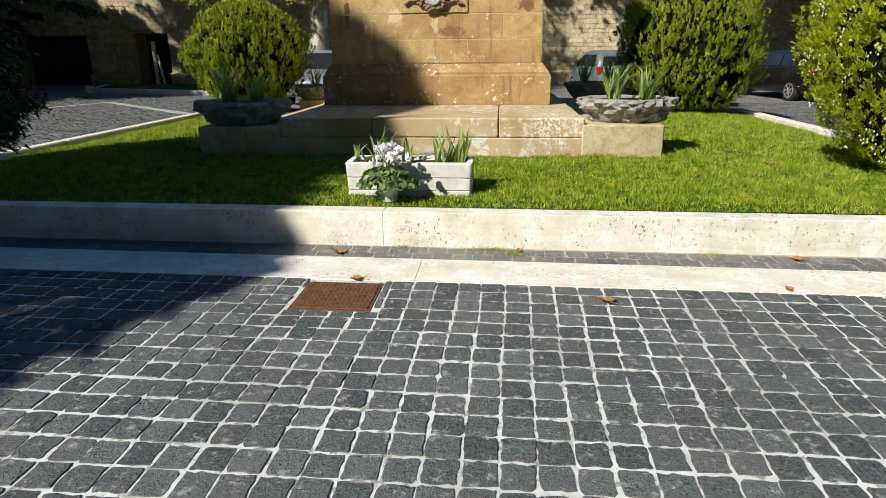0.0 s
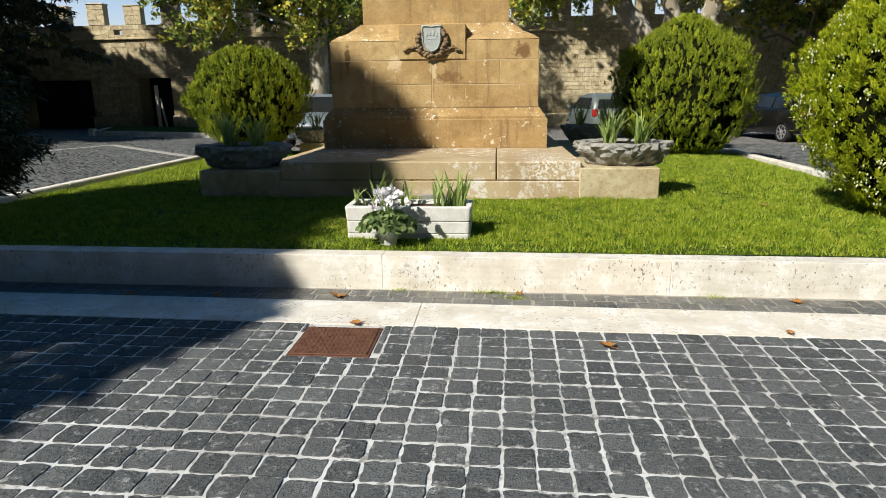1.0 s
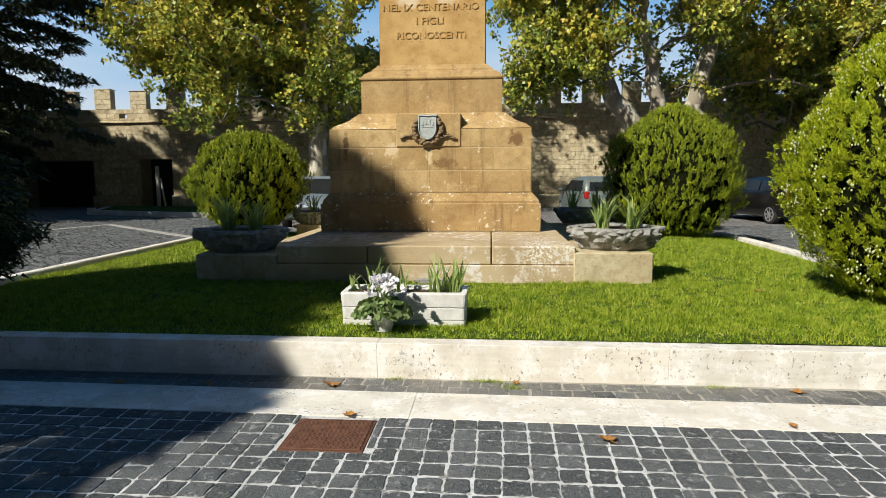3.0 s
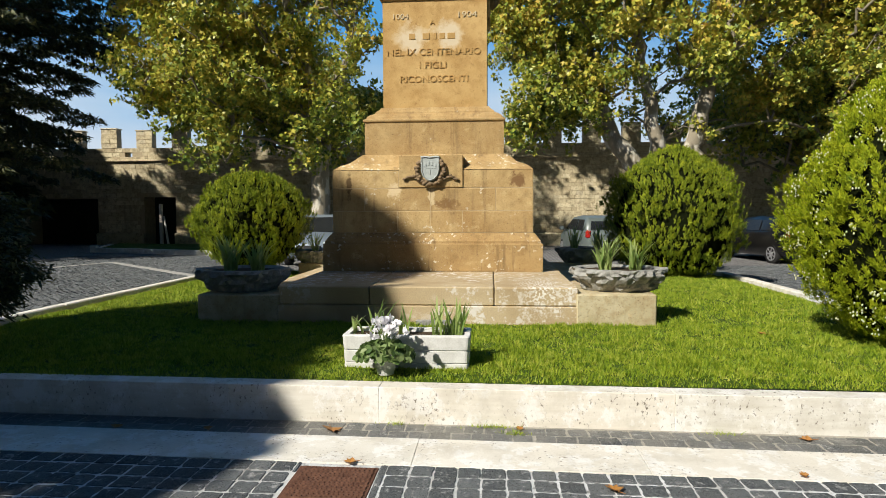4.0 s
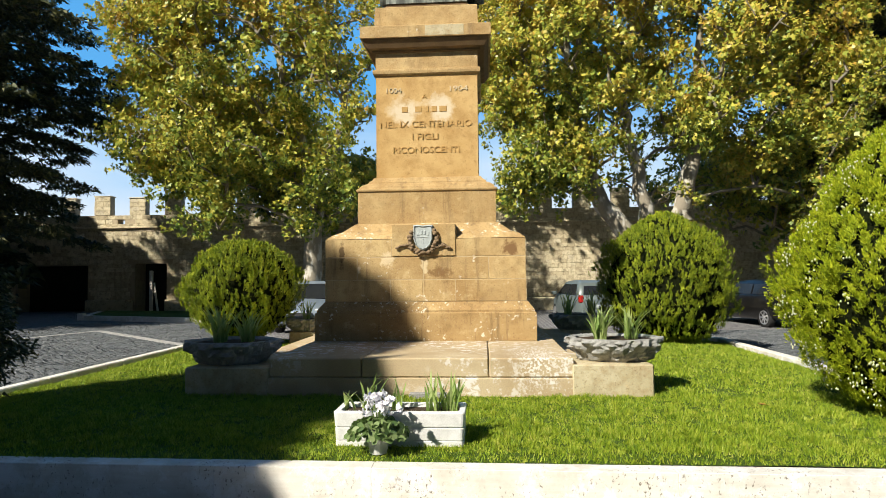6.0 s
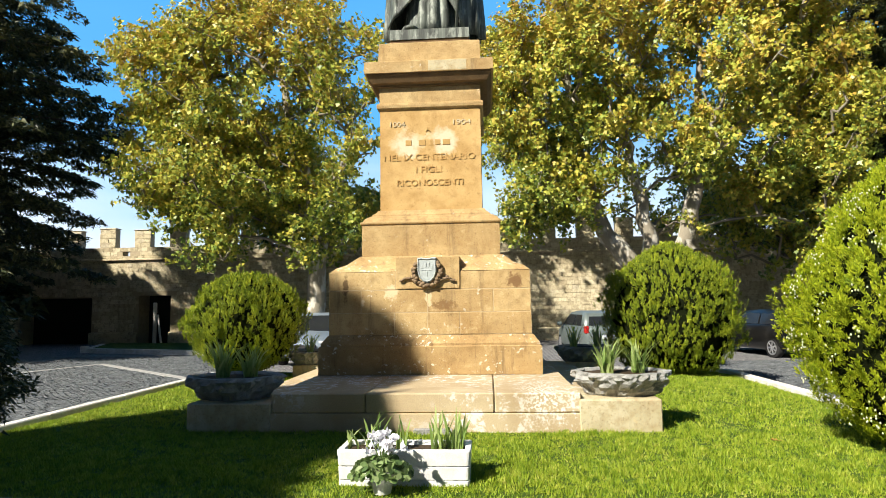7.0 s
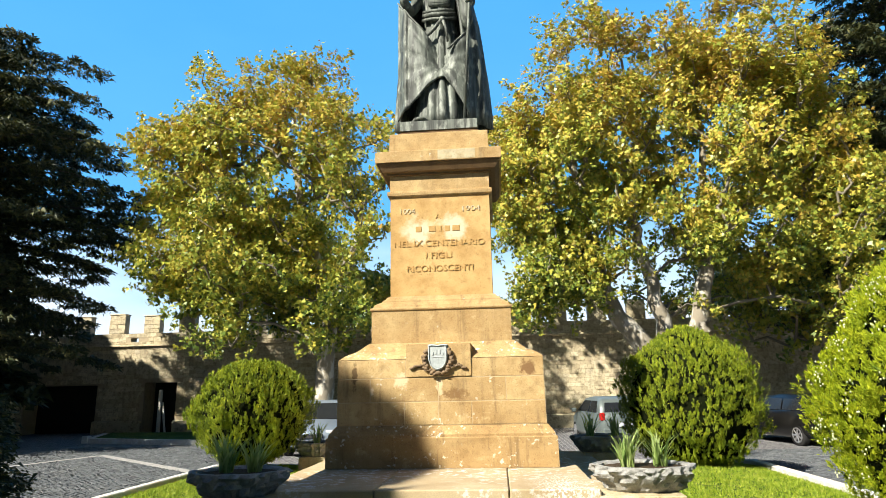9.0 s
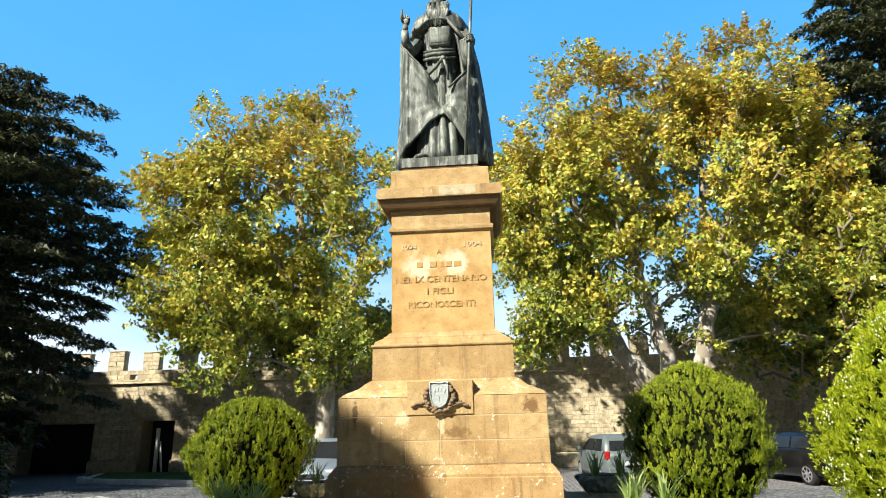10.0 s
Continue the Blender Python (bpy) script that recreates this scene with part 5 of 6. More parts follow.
def cedar(label, x, y, h, z0, seed, n_spray, lean=0.0, size=0.17, cone=(0.4, 0.1, 0.0)):
    """A dark pointed conifer; cone: its slope, how far it leans out, and to which side."""
    rng = np.random.default_rng(seed)
    t = thing("cedar_tree", label, "tree", "cedar trees")
    top = (x + lean, y, h)
    part("trunk", Geo().tube([(x, y, 0), (x + lean * 0.3, y, h * 0.4), top], [0.42, 0.3, 0.05], 10), BARK_D, t, "", True)
    bo = Geo()
    cs, ds = [], []
    z = z0
    while z < h - 0.3:
        k = (z - z0) / (h - z0)
        m = 6 if k < 0.8 else 4
        for i in range(m):
            a = rng.uniform(0, 2 * math.pi)
            rng.random()
            l = ((h - z) * (cone[0] + cone[1] * math.cos(a - cone[2])) + 0.35 + 0.3 * max(0.0, -math.cos(a))) * rng.uniform(0.86, 1.02) * float(np.interp(z, (2.8, 4.5, 5.6, 7.0, 8.6, 10.0), (0.90, 1.0, 1.05, 1.06, 1.02, 1.0)))
            base = np.array([x + lean * z / h, y, z])
            pts = [base + np.array([math.cos(a) * l * s, math.sin(a) * l * s, 0.10 * l * math.sin(2.2 * s) - 0.16 * l * s * s + rng.normal() * 0.04]) for s in (0, 0.3, 0.6, 0.85, 1.0)]
            bo.tube(pts, [0.09 * (1 - k * 0.6), 0.06, 0.04, 0.025, 0.01], 5, False)
            q = max(12, int(n_spray * l))
            s = rng.uniform(0.22, 1.02, q) ** 0.8
            p = np.stack([np.interp(s, (0, 0.3, 0.6, 0.85, 1.0), [pt[c] for pt in pts]) for c in range(3)], 1)
            side = np.array([-math.sin(a), math.cos(a), 0])
            off = rng.normal(size=q) * 0.23 * l * (1.1 - 0.7 * s) ** 0.7
            p = p + side * off[:, None] + np.array([0, 0, 1]) * (rng.normal(size=q) * 0.10 - 0.14 * np.abs(off))[:, None]
            cs.append(p)
            ds.append(np.tile(np.array([math.cos(a), math.sin(a), -0.25]), (q, 1)) + side * np.sign(off)[:, None] * 0.6)
        z += rng.uniform(0.24, 0.36)
    tagged(part("branchwork", bo, BARK_D, t, "", True), kind="stuff")
    c, d = np.concatenate(cs), np.concatenate(ds)
    n = len(c)
    v = unit(d * 0.7 + rng.normal(size=(n, 3)) * 0.6 + [0, 0, -0.5])
    u = unit(np.cross(v, np.array([0, 0, 1.0]) + rng.normal(size=(n, 3)) * 0.5))
    s = size * np.exp(rng.normal(size=(n, 1)) * 0.3)
    scatter("needles", c, u * s * 0.7, v * s * 1.15, TWIG, LEAF_C, t, "dark blue-green drooping needles")


def layered_cedar(label, x, y, h, z0, table, seed, toward, per=44, size=0.13, level=0.46, boughs=8, lop=0.0):
    """A dense conifer of flat boughs, each a tier of drooping pads; table: (height, bough length); toward: the open side, to which the boughs reach farther by the share lop."""
    rng = np.random.default_rng(seed)
    t = thing("cedar_tree", label, "tree", "cedar trees")
    part("trunk", Geo().tube([(x, y, 0), (x, y, h * 0.4), (x, y, h)], [0.055 * h ** 0.8, 0.04 * h ** 0.8, 0.03], 10), BARK_D, t, "", True)
    bo, pads, outs, radii = Geo(), [], [], []
    z = z0
    hs, ls = [q[0] for q in table], [q[1] for q in table]
    while z < h:
        for i in range(boughs):
            a = 2 * math.pi * (i + rng.uniform(0, 1)) / boughs
            open_side = math.cos(a - toward) > -0.35
            zz = z + rng.uniform(-0.15, 0.15)
            l = float(np.interp(zz, hs, ls)) * rng.uniform(0.80, 1.03) * (1 - lop * (1 - max(0.0, math.cos(a - toward))))
            away = np.array([math.cos(a), math.sin(a), 0.0])
            side = np.array([-math.sin(a), math.cos(a), 0.0])
            ss = (0, 0.3, 0.6, 0.85, 1.0)
            pts = [np.array([x, y, zz]) + away * l * q + np.array([0, 0, l * (0.13 * math.sin(2.3 * q) - 0.11 * q * q)]) for q in ss]
            bo.tube(pts, [0.05 + 0.008 * l, 0.05, 0.035, 0.02, 0.008], 5, False)
            m = max(3, int(l * (2.6 if open_side else 1.2)))
            s = np.linspace(0.2, 0.98, m) + rng.normal(size=m) * 0.03
            p = np.stack([np.interp(s, ss, [pt[c] for pt in pts]) for c in range(3)], 1)
            off = rng.normal(size=m) * 0.15 * l * (1.12 - s)
            pads.append(p + side * off[:, None] + np.array([0, 0, 1]) * (-0.06 * np.abs(off))[:, None])
            outs.append(np.tile(away, (m, 1)))
            radii.append(rng.uniform(0.30, 0.58, m) * min(1.0, 0.35 + 0.14 * l))
        z += level * rng.uniform(0.8, 1.2)
    tagged(part("branchwork", bo, BARK_D, t, "", True), kind="stuff")
    pads, outs, radii = np.concatenate(pads), np.concatenate(outs), np.concatenate(radii)
    k = np.repeat(np.arange(len(pads)), per)
    n = len(k)
    ang, r = rng.uniform(0, 2 * math.pi, n), np.sqrt(rng.random(n))
    d = np.c_[np.cos(ang), np.sin(ang), 0 * ang]
    c = pads[k] + d * (r * radii[k])[:, None] + np.array([0, 0, 1]) * (rng.normal(size=n) * 0.055 - 0.30 * radii[k] * r * r)[:, None]
    v = unit(d * 0.5 + outs[k] * 0.5 + rng.normal(size=(n, 3)) * 0.45 + np.c_[0 * r, 0 * r, -0.5 * r])
    u = unit(np.cross(v, np.array([0, 0, 1.0]) + rng.normal(size=(n, 3)) * 0.7))
    q = size * np.exp(rng.normal(size=(n, 1)) * 0.3)
    scatter("needles", c, u * q * 0.75, v * q * 1.2, NEEDLES, LEAF_C, t, "dark drooping needles")


layered_cedar("dark spreading cedar tree in dense flat tiers beside the square", -19.2, 17.4, 13.7, 2.9, [(2.8, 7.2), (3.7, 6.7), (4.8, 7.3), (5.8, 6.2), (6.9, 6.9), (7.8, 8.4), (9.5, 8.6), (10.0, 6.6), (11.2, 6.8), (11.8, 5.6), (12.6, 6.1), (13.2, 6.6), (13.7, 3.4)], 31, 0.85, 112, 0.13, 0.44, 8, 0.45)
layered_cedar("tall dark cedar tree behind the plane trees", 15.6, 22.5, 21.0, 4.0, [(4.0, 5.6), (9.0, 5.2), (14.0, 4.2), (18.0, 2.6), (21.0, 0.8)], 32, -2.2, 80, 0.15, 0.6, 7)
cedar("broad dark conifer shading the lawn and the monument", -8.46, -0.20, 11.28, 2.8, 33, 190, -0.85, 0.34, (0.395, 0.11, -0.715))
layered_cedar("wide dark cedar throwing its shade on the wall", -25.2, 21.0, 12.0, 1.6, [(1.6, 7.6), (4.5, 7.2), (7.4, 5.6), (8.7, 4.9), (9.3, 1.9), (11.2, 1.1), (12.0, 0.4)], 35, -0.9, 46, 0.36, 0.5, 9)
# the last one is added in place of a bough hanging in from the left
layered_cedar("low dark conifer standing in for a hanging bough at the lawn's edge", -4.99, 4.96, 1.815, 0.70, [(0.62, 0.60), (0.95, 0.84), (1.36, 0.77), (1.815, 0.35)], 34, -0.8, 300, 0.042, 0.105, 8)

# ---- crenellated wall ----
WY = 28.0
wall = thing("wall_north", "tuff block fortress wall with crenellated parapet", "wall", kind="structure")
OPENINGS = ((-22.5, -18.9, 2.2), (-16.56, -15.0, 2.27))
edge = -60
for a, b, top in OPENINGS + ((45, 45, 0),):
    part("curtain", Geo().box(edge, a, WY, WY + 1.6, -0.3, 3.93, 0.0), WALL, wall)
    part("wall_base", Geo().box(edge, a, WY - 0.25, WY - 0.002, -0.3, 0.55, 0.05), TUFF, wall)
    if b > a:
        part("lintel", Geo().box(a, b, WY + 0.001, WY + 1.6, top, 3.93, 0.0), WALL, wall)
    edge = b
part("string_course", Geo().box(-60, 45, WY - 0.13, WY + 0.4, 3.933, 4.05, 0.03), TUFF, wall, "projecting stone string course")
# parapet, with one small loophole through it
part("parapet", Geo().box(-60, -17.44, WY - 0.02, WY + 0.45, 4.053, 4.58, 0.0), WALL, wall)
part("parapet", Geo().box(-17.07, 45, WY - 0.02, WY + 0.45, 4.053, 4.58, 0.0), WALL, wall)
part("parapet", Geo().box(-17.44, -17.07, WY - 0.02, WY + 0.45, 4.053, 4.16, 0.0), WALL, wall)
part("parapet", Geo().box(-17.44, -17.07, WY - 0.02, WY + 0.45, 4.38, 4.58, 0.0), WALL, wall)
rng_w = random.Random(8)
MERLONS = [(-16.86 + 1.745 * i, 5.43 + rng_w.uniform(-0.06, 0.05)) for i in range(-24, 35)]
for x, top in MERLONS:
    part("merlon", Geo().box(x, x + 0.80, WY - 0.02, WY + 0.36, 4.583, top, 0.03), WALL, wall)
    part("coping", Geo().box(x - 0.03, x + 0.83, WY - 0.06, WY + 0.39, top + 0.003, top + 0.055, 0.02), TUFF, wall)
# near-black sheets at the back of both openings paint their unlit depth
dk = plain("opening_shade", (0.02, 0.018, 0.015), (0.03, 0.027, 0.02), 3, 30)
door = thing("door_1", "dark opening in the fortress wall with a pale post", "doorway", kind="structure")
part("opening_backing", Geo().box(-16.558, -15.002, WY + 0.9, WY + 1.0, -0.05, 2.268, 0.02), dk, door)
part("post", Geo().box(-15.58, -15.44, WY - 0.5, WY - 0.36, -0.05, 1.92, 0.02), TRAV, door)
lean = Geo().tube([(-15.42, WY - 0.33, 1.35), (-15.30, WY - 0.42, 0.75), (-15.12, WY - 0.55, 0.02)], [0.035, 0.05, 0.05], 8)
part("leaning_pole", lean, TRAV, door)
door = thing("door_2", "wide dark gateway in the shaded fortress wall", "doorway", kind="structure")
part("opening_backing", Geo().box(-22.498, -18.902, WY + 0.9, WY + 1.0, -0.05, 2.198, 0.02), dk, door)


def wall_blocks():
    """Courses of tuff blocks on the curtain, the parapet and the merlons; those in two open stretches are single stones."""
    rng = random.Random(21)
    rest, single = Geo(), 0

    def block(x0, x1, z0, z1, y):
        nonlocal single
        y -= rng.uniform(0.006, 0.024)
        j = [rng.uniform(-0.008, 0.008) for _ in range(8)]
        e = 0.008
        v = [(x0, WY + 0.05, z0), (x1, WY + 0.05, z0), (x1, WY + 0.05, z1), (x0, WY + 0.05, z1),
             (x0 + j[0], y + e, z0 + j[1]), (x1 + j[2], y + e, z0 + j[3]), (x1 + j[4], y + e, z1 + j[5]), (x0 + j[6], y + e, z1 + j[7]),
             (x0 + e + j[0], y, z0 + e + j[1]), (x1 - e + j[2], y, z0 + e + j[3]), (x1 - e + j[4], y, z1 - e + j[5]), (x0 + e + j[6], y, z1 - e + j[7])]
        f = [(8, 9, 10, 11)]
        for k in (0, 4):
            f += [(k, k + 1, k + 5, k + 4), (k + 1, k + 2, k + 6, k + 5), (k + 2, k + 3, k + 7, k + 6), (k + 3, k, k + 4, k + 7)]
        if single < 295 and z1 < 4.0 and (2.1 < x0 < 5.6 or -17.9 < x0 < -14.9):
            part("tuff_block", Geo().add(v, f), TUFF, wall)
            single += 1
        else:
            rest.add(v, f)

    def course(x0, x1, z0, z1, y):
        x = x0
        while x < x1 - 0.02:
            w = rng.uniform(0.24, 0.50)
            w = x1 - x if x1 - x - w < 0.16 else w
            if not any(a - 0.01 < x + w and x < b + 0.01 and z0 < top - 0.02 for a, b, top in OPENINGS) and not (x < -17.02 and x + w > -17.49 and z0 < 4.38 and z1 > 4.16):
                block(x + 0.005, x + w - 0.005, z0 + 0.005, z1 - 0.005, y)
            x += w

    z = 0.56
    while z < 3.85:
        h = min(rng.uniform(0.165, 0.215), 3.93 - z)
        course(-27.0, 15.5, z, z + h, WY)
        z += h
    for z0, z1 in ((4.056, 4.16), (4.16, 4.38), (4.38, 4.578)):
        course(-27.0, 15.5, z0, z1, WY - 0.02)
    for x, top in MERLONS:
        if -27 < x < 15:
            for k in range(4):
                course(x, x + 0.80, 4.585 + (top - 4.585) * k / 4, 4.585 + (top - 4.585) * (k + 1) / 4, WY - 0.02)
    tagged(part("blocks", rest, TUFF, wall), kind="stuff")


# plain walls added out of view to hold back low sky light
closing = Geo().box(-60, 60, -22, -21, -0.3, 8.0, 0.02)
tagged(part("added_wall_south", closing, WALL), "plain added tuff wall out of view, holding back low sky light", "wall", kind="structure")
closing = Geo().box(-46, -45, -20.9, 27.9, -0.3, 8.0, 0.02)
tagged(part("added_wall_west", closing, WALL), "plain added tuff wall out of view, holding back low sky light", "wall", kind="structure")

# far raised bed and paving bands on the left of the square
isl = thing("island_bed", "low grass bed edged with pale stone across the square", "flower bed", kind="structure")


def slab(corners, z0, z1):
    return Geo().rings([[(x, y, z) for x, y in corners] for z in (z0, z1)])


part("kerb_stone", slab([(-15.4, 22.55), (-9.0, 20.55), (-8.95, 20.75), (-15.35, 22.75)], -0.05, 0.15), TRAV, isl)
part("kerb_stone", slab([(-15.6, 22.75), (-15.4, 22.75), (-17.0, 26.2), (-17.2, 26.2)], -0.05, 0.12), TRAV, isl)
part("turf", slab([(-15.36, 22.79), (-8.95, 20.79), (-8.4, 25.2), (-16.9, 26.4)], -0.05, 0.13), TURF, isl)
part("kerb_end", Geo().box(-15.62, -15.36, 22.5, 22.74, -0.05, 0.24, 0.03), TRAV, isl)


BAND = plain("worn_grey_band_stone", (0.43, 0.42, 0.39), (0.27, 0.26, 0.24), 7, 60, 0.85, 0.4)


def band(p, q, w):
    d = Vector((q[0] - p[0], q[1] - p[1], 0)).normalized()
    s = Vector((-d.y, d.x, 0)) * w / 2
    g = Geo()
    c = [Vector((p[0], p[1], 0)) - s, Vector((p[0], p[1], 0)) + s, Vector((q[0], q[1], 0)) + s, Vector((q[0], q[1], 0)) - s]
    g.add([(v.x, v.y, z) for z in (-0.06, 0.004) for v in c], [(0, 1, 5, 4), (1, 2, 6, 5), (2, 3, 7, 6), (3, 0, 4, 7), (4, 5, 6, 7)])
    tagged(part("paving_band", g, BAND), "worn grey stone band set in the dark cobbled square", "paving", kind="structure")


band((-11.6, 17.7), (-6.6, 13.55), 0.22)
band((-12.6, 14.2), (-11.6, 17.6), 0.2)


# ---- cars ----
def paint(name, c, rough=0.42, film=0.25):
    n = Nodes(name)
    dust = n.ramp(n.noise(6.0, 5.0), [(0.4, 0.0), (0.8, film)])
    m = n.done(n.mix(dust, c, (0.3, 0.28, 0.25)), rough, None, 0.3)
    n.bsdf.inputs["Coat Weight"].default_value = 0.15
    return m


GLASS = plain("dark_car_glass", (0.012, 0.014, 0.016), (0.02, 0.022, 0.024), 2, 10, 0.12, 0.0)
GLASS.node_tree.nodes["Principled BSDF"].inputs["Specular IOR Level"].default_value = 0.25
RUBBER = plain("tyre_rubber", (0.02, 0.02, 0.02), (0.035, 0.034, 0.032), 20, 80, 0.9)
RIM = plain("alloy_rim", (0.45, 0.45, 0.46), (0.36, 0.36, 0.37), 20, 80, 0.35, 0.1, 0.002, 0.8)
RED = plain("red_tail_lamp", (0.42, 0.02, 0.015), (0.3, 0.012, 0.01), 20, 60, 0.2, 0.0)
LAMP = plain("clear_lamp", (0.6, 0.62, 0.64), (0.45, 0.46, 0.48), 20, 60, 0.15, 0.0)
TRIM = plain("black_trim", (0.02, 0.02, 0.021), (0.03, 0.03, 0.03), 20, 60, 0.6)


def car(label, m, mat, l=3.9, w=1.66, h=1.46, name="hatchback_car"):
    """A small hatchback; x runs to its nose, y to its left."""
    t = thing(name, label, "car", "parked cars")

    def part_(n, g, ma, parent=None, lab="", smooth=False):
        g.v = [tuple(m @ Vector(p)) for p in g.v]
        return part(n, g, ma, parent or t, lab, smooth)

    # body: cross-sections along x
    secs = [(-0.50, 0.80, 0.42, 0.78), (-0.485, 0.9, 0.28, 0.92), (-0.40, 0.98, 0.24, 0.98), (-0.2, 1.0, 0.2, 0.97), (0.1, 1.0, 0.2, 0.95), (0.26, 0.99, 0.2, 0.93), (0.40, 0.95, 0.22, 0.80), (0.47, 0.85, 0.26, 0.70), (0.5, 0.7, 0.36, 0.58)]
    loops = []
    for x, wf, z0, z1 in secs:
        hw = w / 2 * wf
        loops.append([(x * l, y * hw, z) for y, z in ((-0.9, z0), (-1, z0 + 0.12), (-1, z0 + 0.35 * (z1 - z0) + 0.1), (-0.98, z1 - 0.08), (-0.9, z1), (0, z1 + 0.03), (0.9, z1), (0.98, z1 - 0.08), (1, z0 + 0.35 * (z1 - z0) + 0.1), (1, z0 + 0.12), (0.9, z0), (0, z0))])
    part_("body", Geo().rings(loops), mat, None, "", True)
    cab = [(-0.455, 0.86, 0.90, 0.93), (-0.40, 0.80, 0.9, h - 0.10), (-0.33, 0.76, 0.9, h - 0.02), (-0.1, 0.75, 0.9, h), (0.08, 0.76, 0.9, h - 0.05), (0.27, 0.88, 0.88, 0.91)]
    loops = []
    for x, wf, z0, z1 in cab:
        hw, lo = w / 2 * wf, w / 2 * 0.93
        loops.append([(x * l, -lo, z0), (x * l, -hw * 0.98, z1 - 0.05 * (z1 - z0)), (x * l, -hw * 0.85, z1), (x * l, hw * 0.85, z1), (x * l, hw * 0.98, z1 - 0.05 * (z1 - z0)), (x * l, lo, z0)])
    part_("cabin", Geo().rings(loops), mat, None, "", True)

    def pane(pts, nm="window"):
        g = Geo()
        a, b, c, d = [Vector(p) for p in pts]
        nrm = (b - a).cross(d - a).normalized() * 0.012
        g.add([tuple(p + nrm * k) for k in (-1, 1) for p in (a, b, c, d)], [(4, 5, 6, 7), (0, 1, 5, 4), (1, 2, 6, 5), (2, 3, 7, 6), (3, 0, 4, 7), (3, 2, 1, 0)])
        return part_(nm, g, GLASS)

    hw = w / 2
    pane([(-0.452 * l, hw * 0.72, 0.96), (-0.452 * l, -hw * 0.72, 0.96), (-0.405 * l, -hw * 0.64, h - 0.16), (-0.405 * l, hw * 0.64, h - 0.16)], "rear_window")
    pane([(0.262 * l, -hw * 0.8, 0.95), (0.262 * l, hw * 0.8, 0.95), (0.10 * l, hw * 0.66, h - 0.09), (0.10 * l, -hw * 0.66, h - 0.09)], "windscreen")
    for s in (-1, 1):
        for x0, x1, x2, x3 in ((-0.38, -0.16, -0.15, -0.32), (-0.14, 0.2, 0.07, -0.13)):
            pane([(x0 * l, s * hw * 0.93, 0.94), (x1 * l, s * hw * 0.93, 0.94), (x2 * l, s * hw * 0.775, h - 0.13), (x3 * l, s * hw * 0.775, h - 0.13)])
        g = Geo().box(-0.498 * l, -0.455 * l, s * hw * 0.84 - 0.07, s * hw * 0.84 + 0.07, 0.72, 0.95, 0.03)
        part_("tail_lamp", g, RED)
        part_("headlamp", Geo().box(0.445 * l, 0.488 * l, s * hw * 0.62 - 0.13, s * hw * 0.62 + 0.13, 0.56, 0.70, 0.03), LAMP)
        part_("mirror", Geo().box(0.17 * l, 0.21 * l, s * (hw + 0.09) - 0.08, s * (hw + 0.09) + 0.08, 0.9, 1.02, 0.03), mat)
        for x in (-0.31, 0.31):
            wh = Geo()
            r, y = 0.30, s * (hw - 0.11)
            prof = [(r * 0.66, -0.09), (r * 0.94, -0.1), (r, -0.06), (r, 0.06), (r * 0.94, 0.1), (r * 0.66, 0.09)]
            wh.rings([[(x * l + rr * math.cos(a), y + yy, 0.28 + rr * math.sin(a)) for a in (2 * math.pi * j / 20 for j in range(20))] for rr, yy in prof])
            tyre = part_("wheel", wh, RUBBER, None, "", True)
            rim = Geo()
            for j in range(7):
                a = 2 * math.pi * j / 7
                rim.tube([(x * l, y + s * 0.085, 0.28), (x * l + r * 0.66 * math.cos(a), y + s * 0.092, 0.28 + r * 0.66 * math.sin(a))], [0.03, 0.022], 5)
            rim.tube([(x * l + r * 0.64 * math.cos(a), y + s * 0.092, 0.28 + r * 0.64 * math.sin(a)) for a in (2 * math.pi * j / 20 for j in range(21))], [0.022] * 21, 5)
            part_("rim", rim, RIM, tyre)
    part_("rear_bumper", Geo().box(-0.508 * l, -0.47 * l, -hw * 0.86, hw * 0.86, 0.30, 0.52, 0.04), mat)
    part_("front_bumper", Geo().box(0.465 * l, 0.512 * l, -hw * 0.74, hw * 0.74, 0.26, 0.48, 0.04), mat)
    part_("grille", Geo().box(0.49 * l, 0.515 * l, -hw * 0.4, hw * 0.4, 0.5, 0.6, 0.01), TRIM)
    part_("plate", Geo().box(-0.512 * l, -0.503 * l, -0.26, 0.26, 0.56, 0.67, 0.004), LAMP)
    part_("plate", Geo().box(0.511 * l, 0.516 * l, -0.26, 0.26, 0.34, 0.45, 0.004), LAMP)
    return t


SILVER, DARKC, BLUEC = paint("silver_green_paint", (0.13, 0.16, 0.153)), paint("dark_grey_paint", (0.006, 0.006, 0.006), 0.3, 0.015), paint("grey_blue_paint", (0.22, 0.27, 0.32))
car("silver-green hatchback parked with its tail to the lawn", pose(3.42, 20.65, -0.03, 0, 0, 96), SILVER, h=1.40)
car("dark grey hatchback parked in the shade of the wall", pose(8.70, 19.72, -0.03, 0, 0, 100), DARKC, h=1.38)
car("grey-blue car parked nose to the lawn behind the monument", pose(-5.3, 18.6, -0.03, 0, 0, -84), BLUEC)


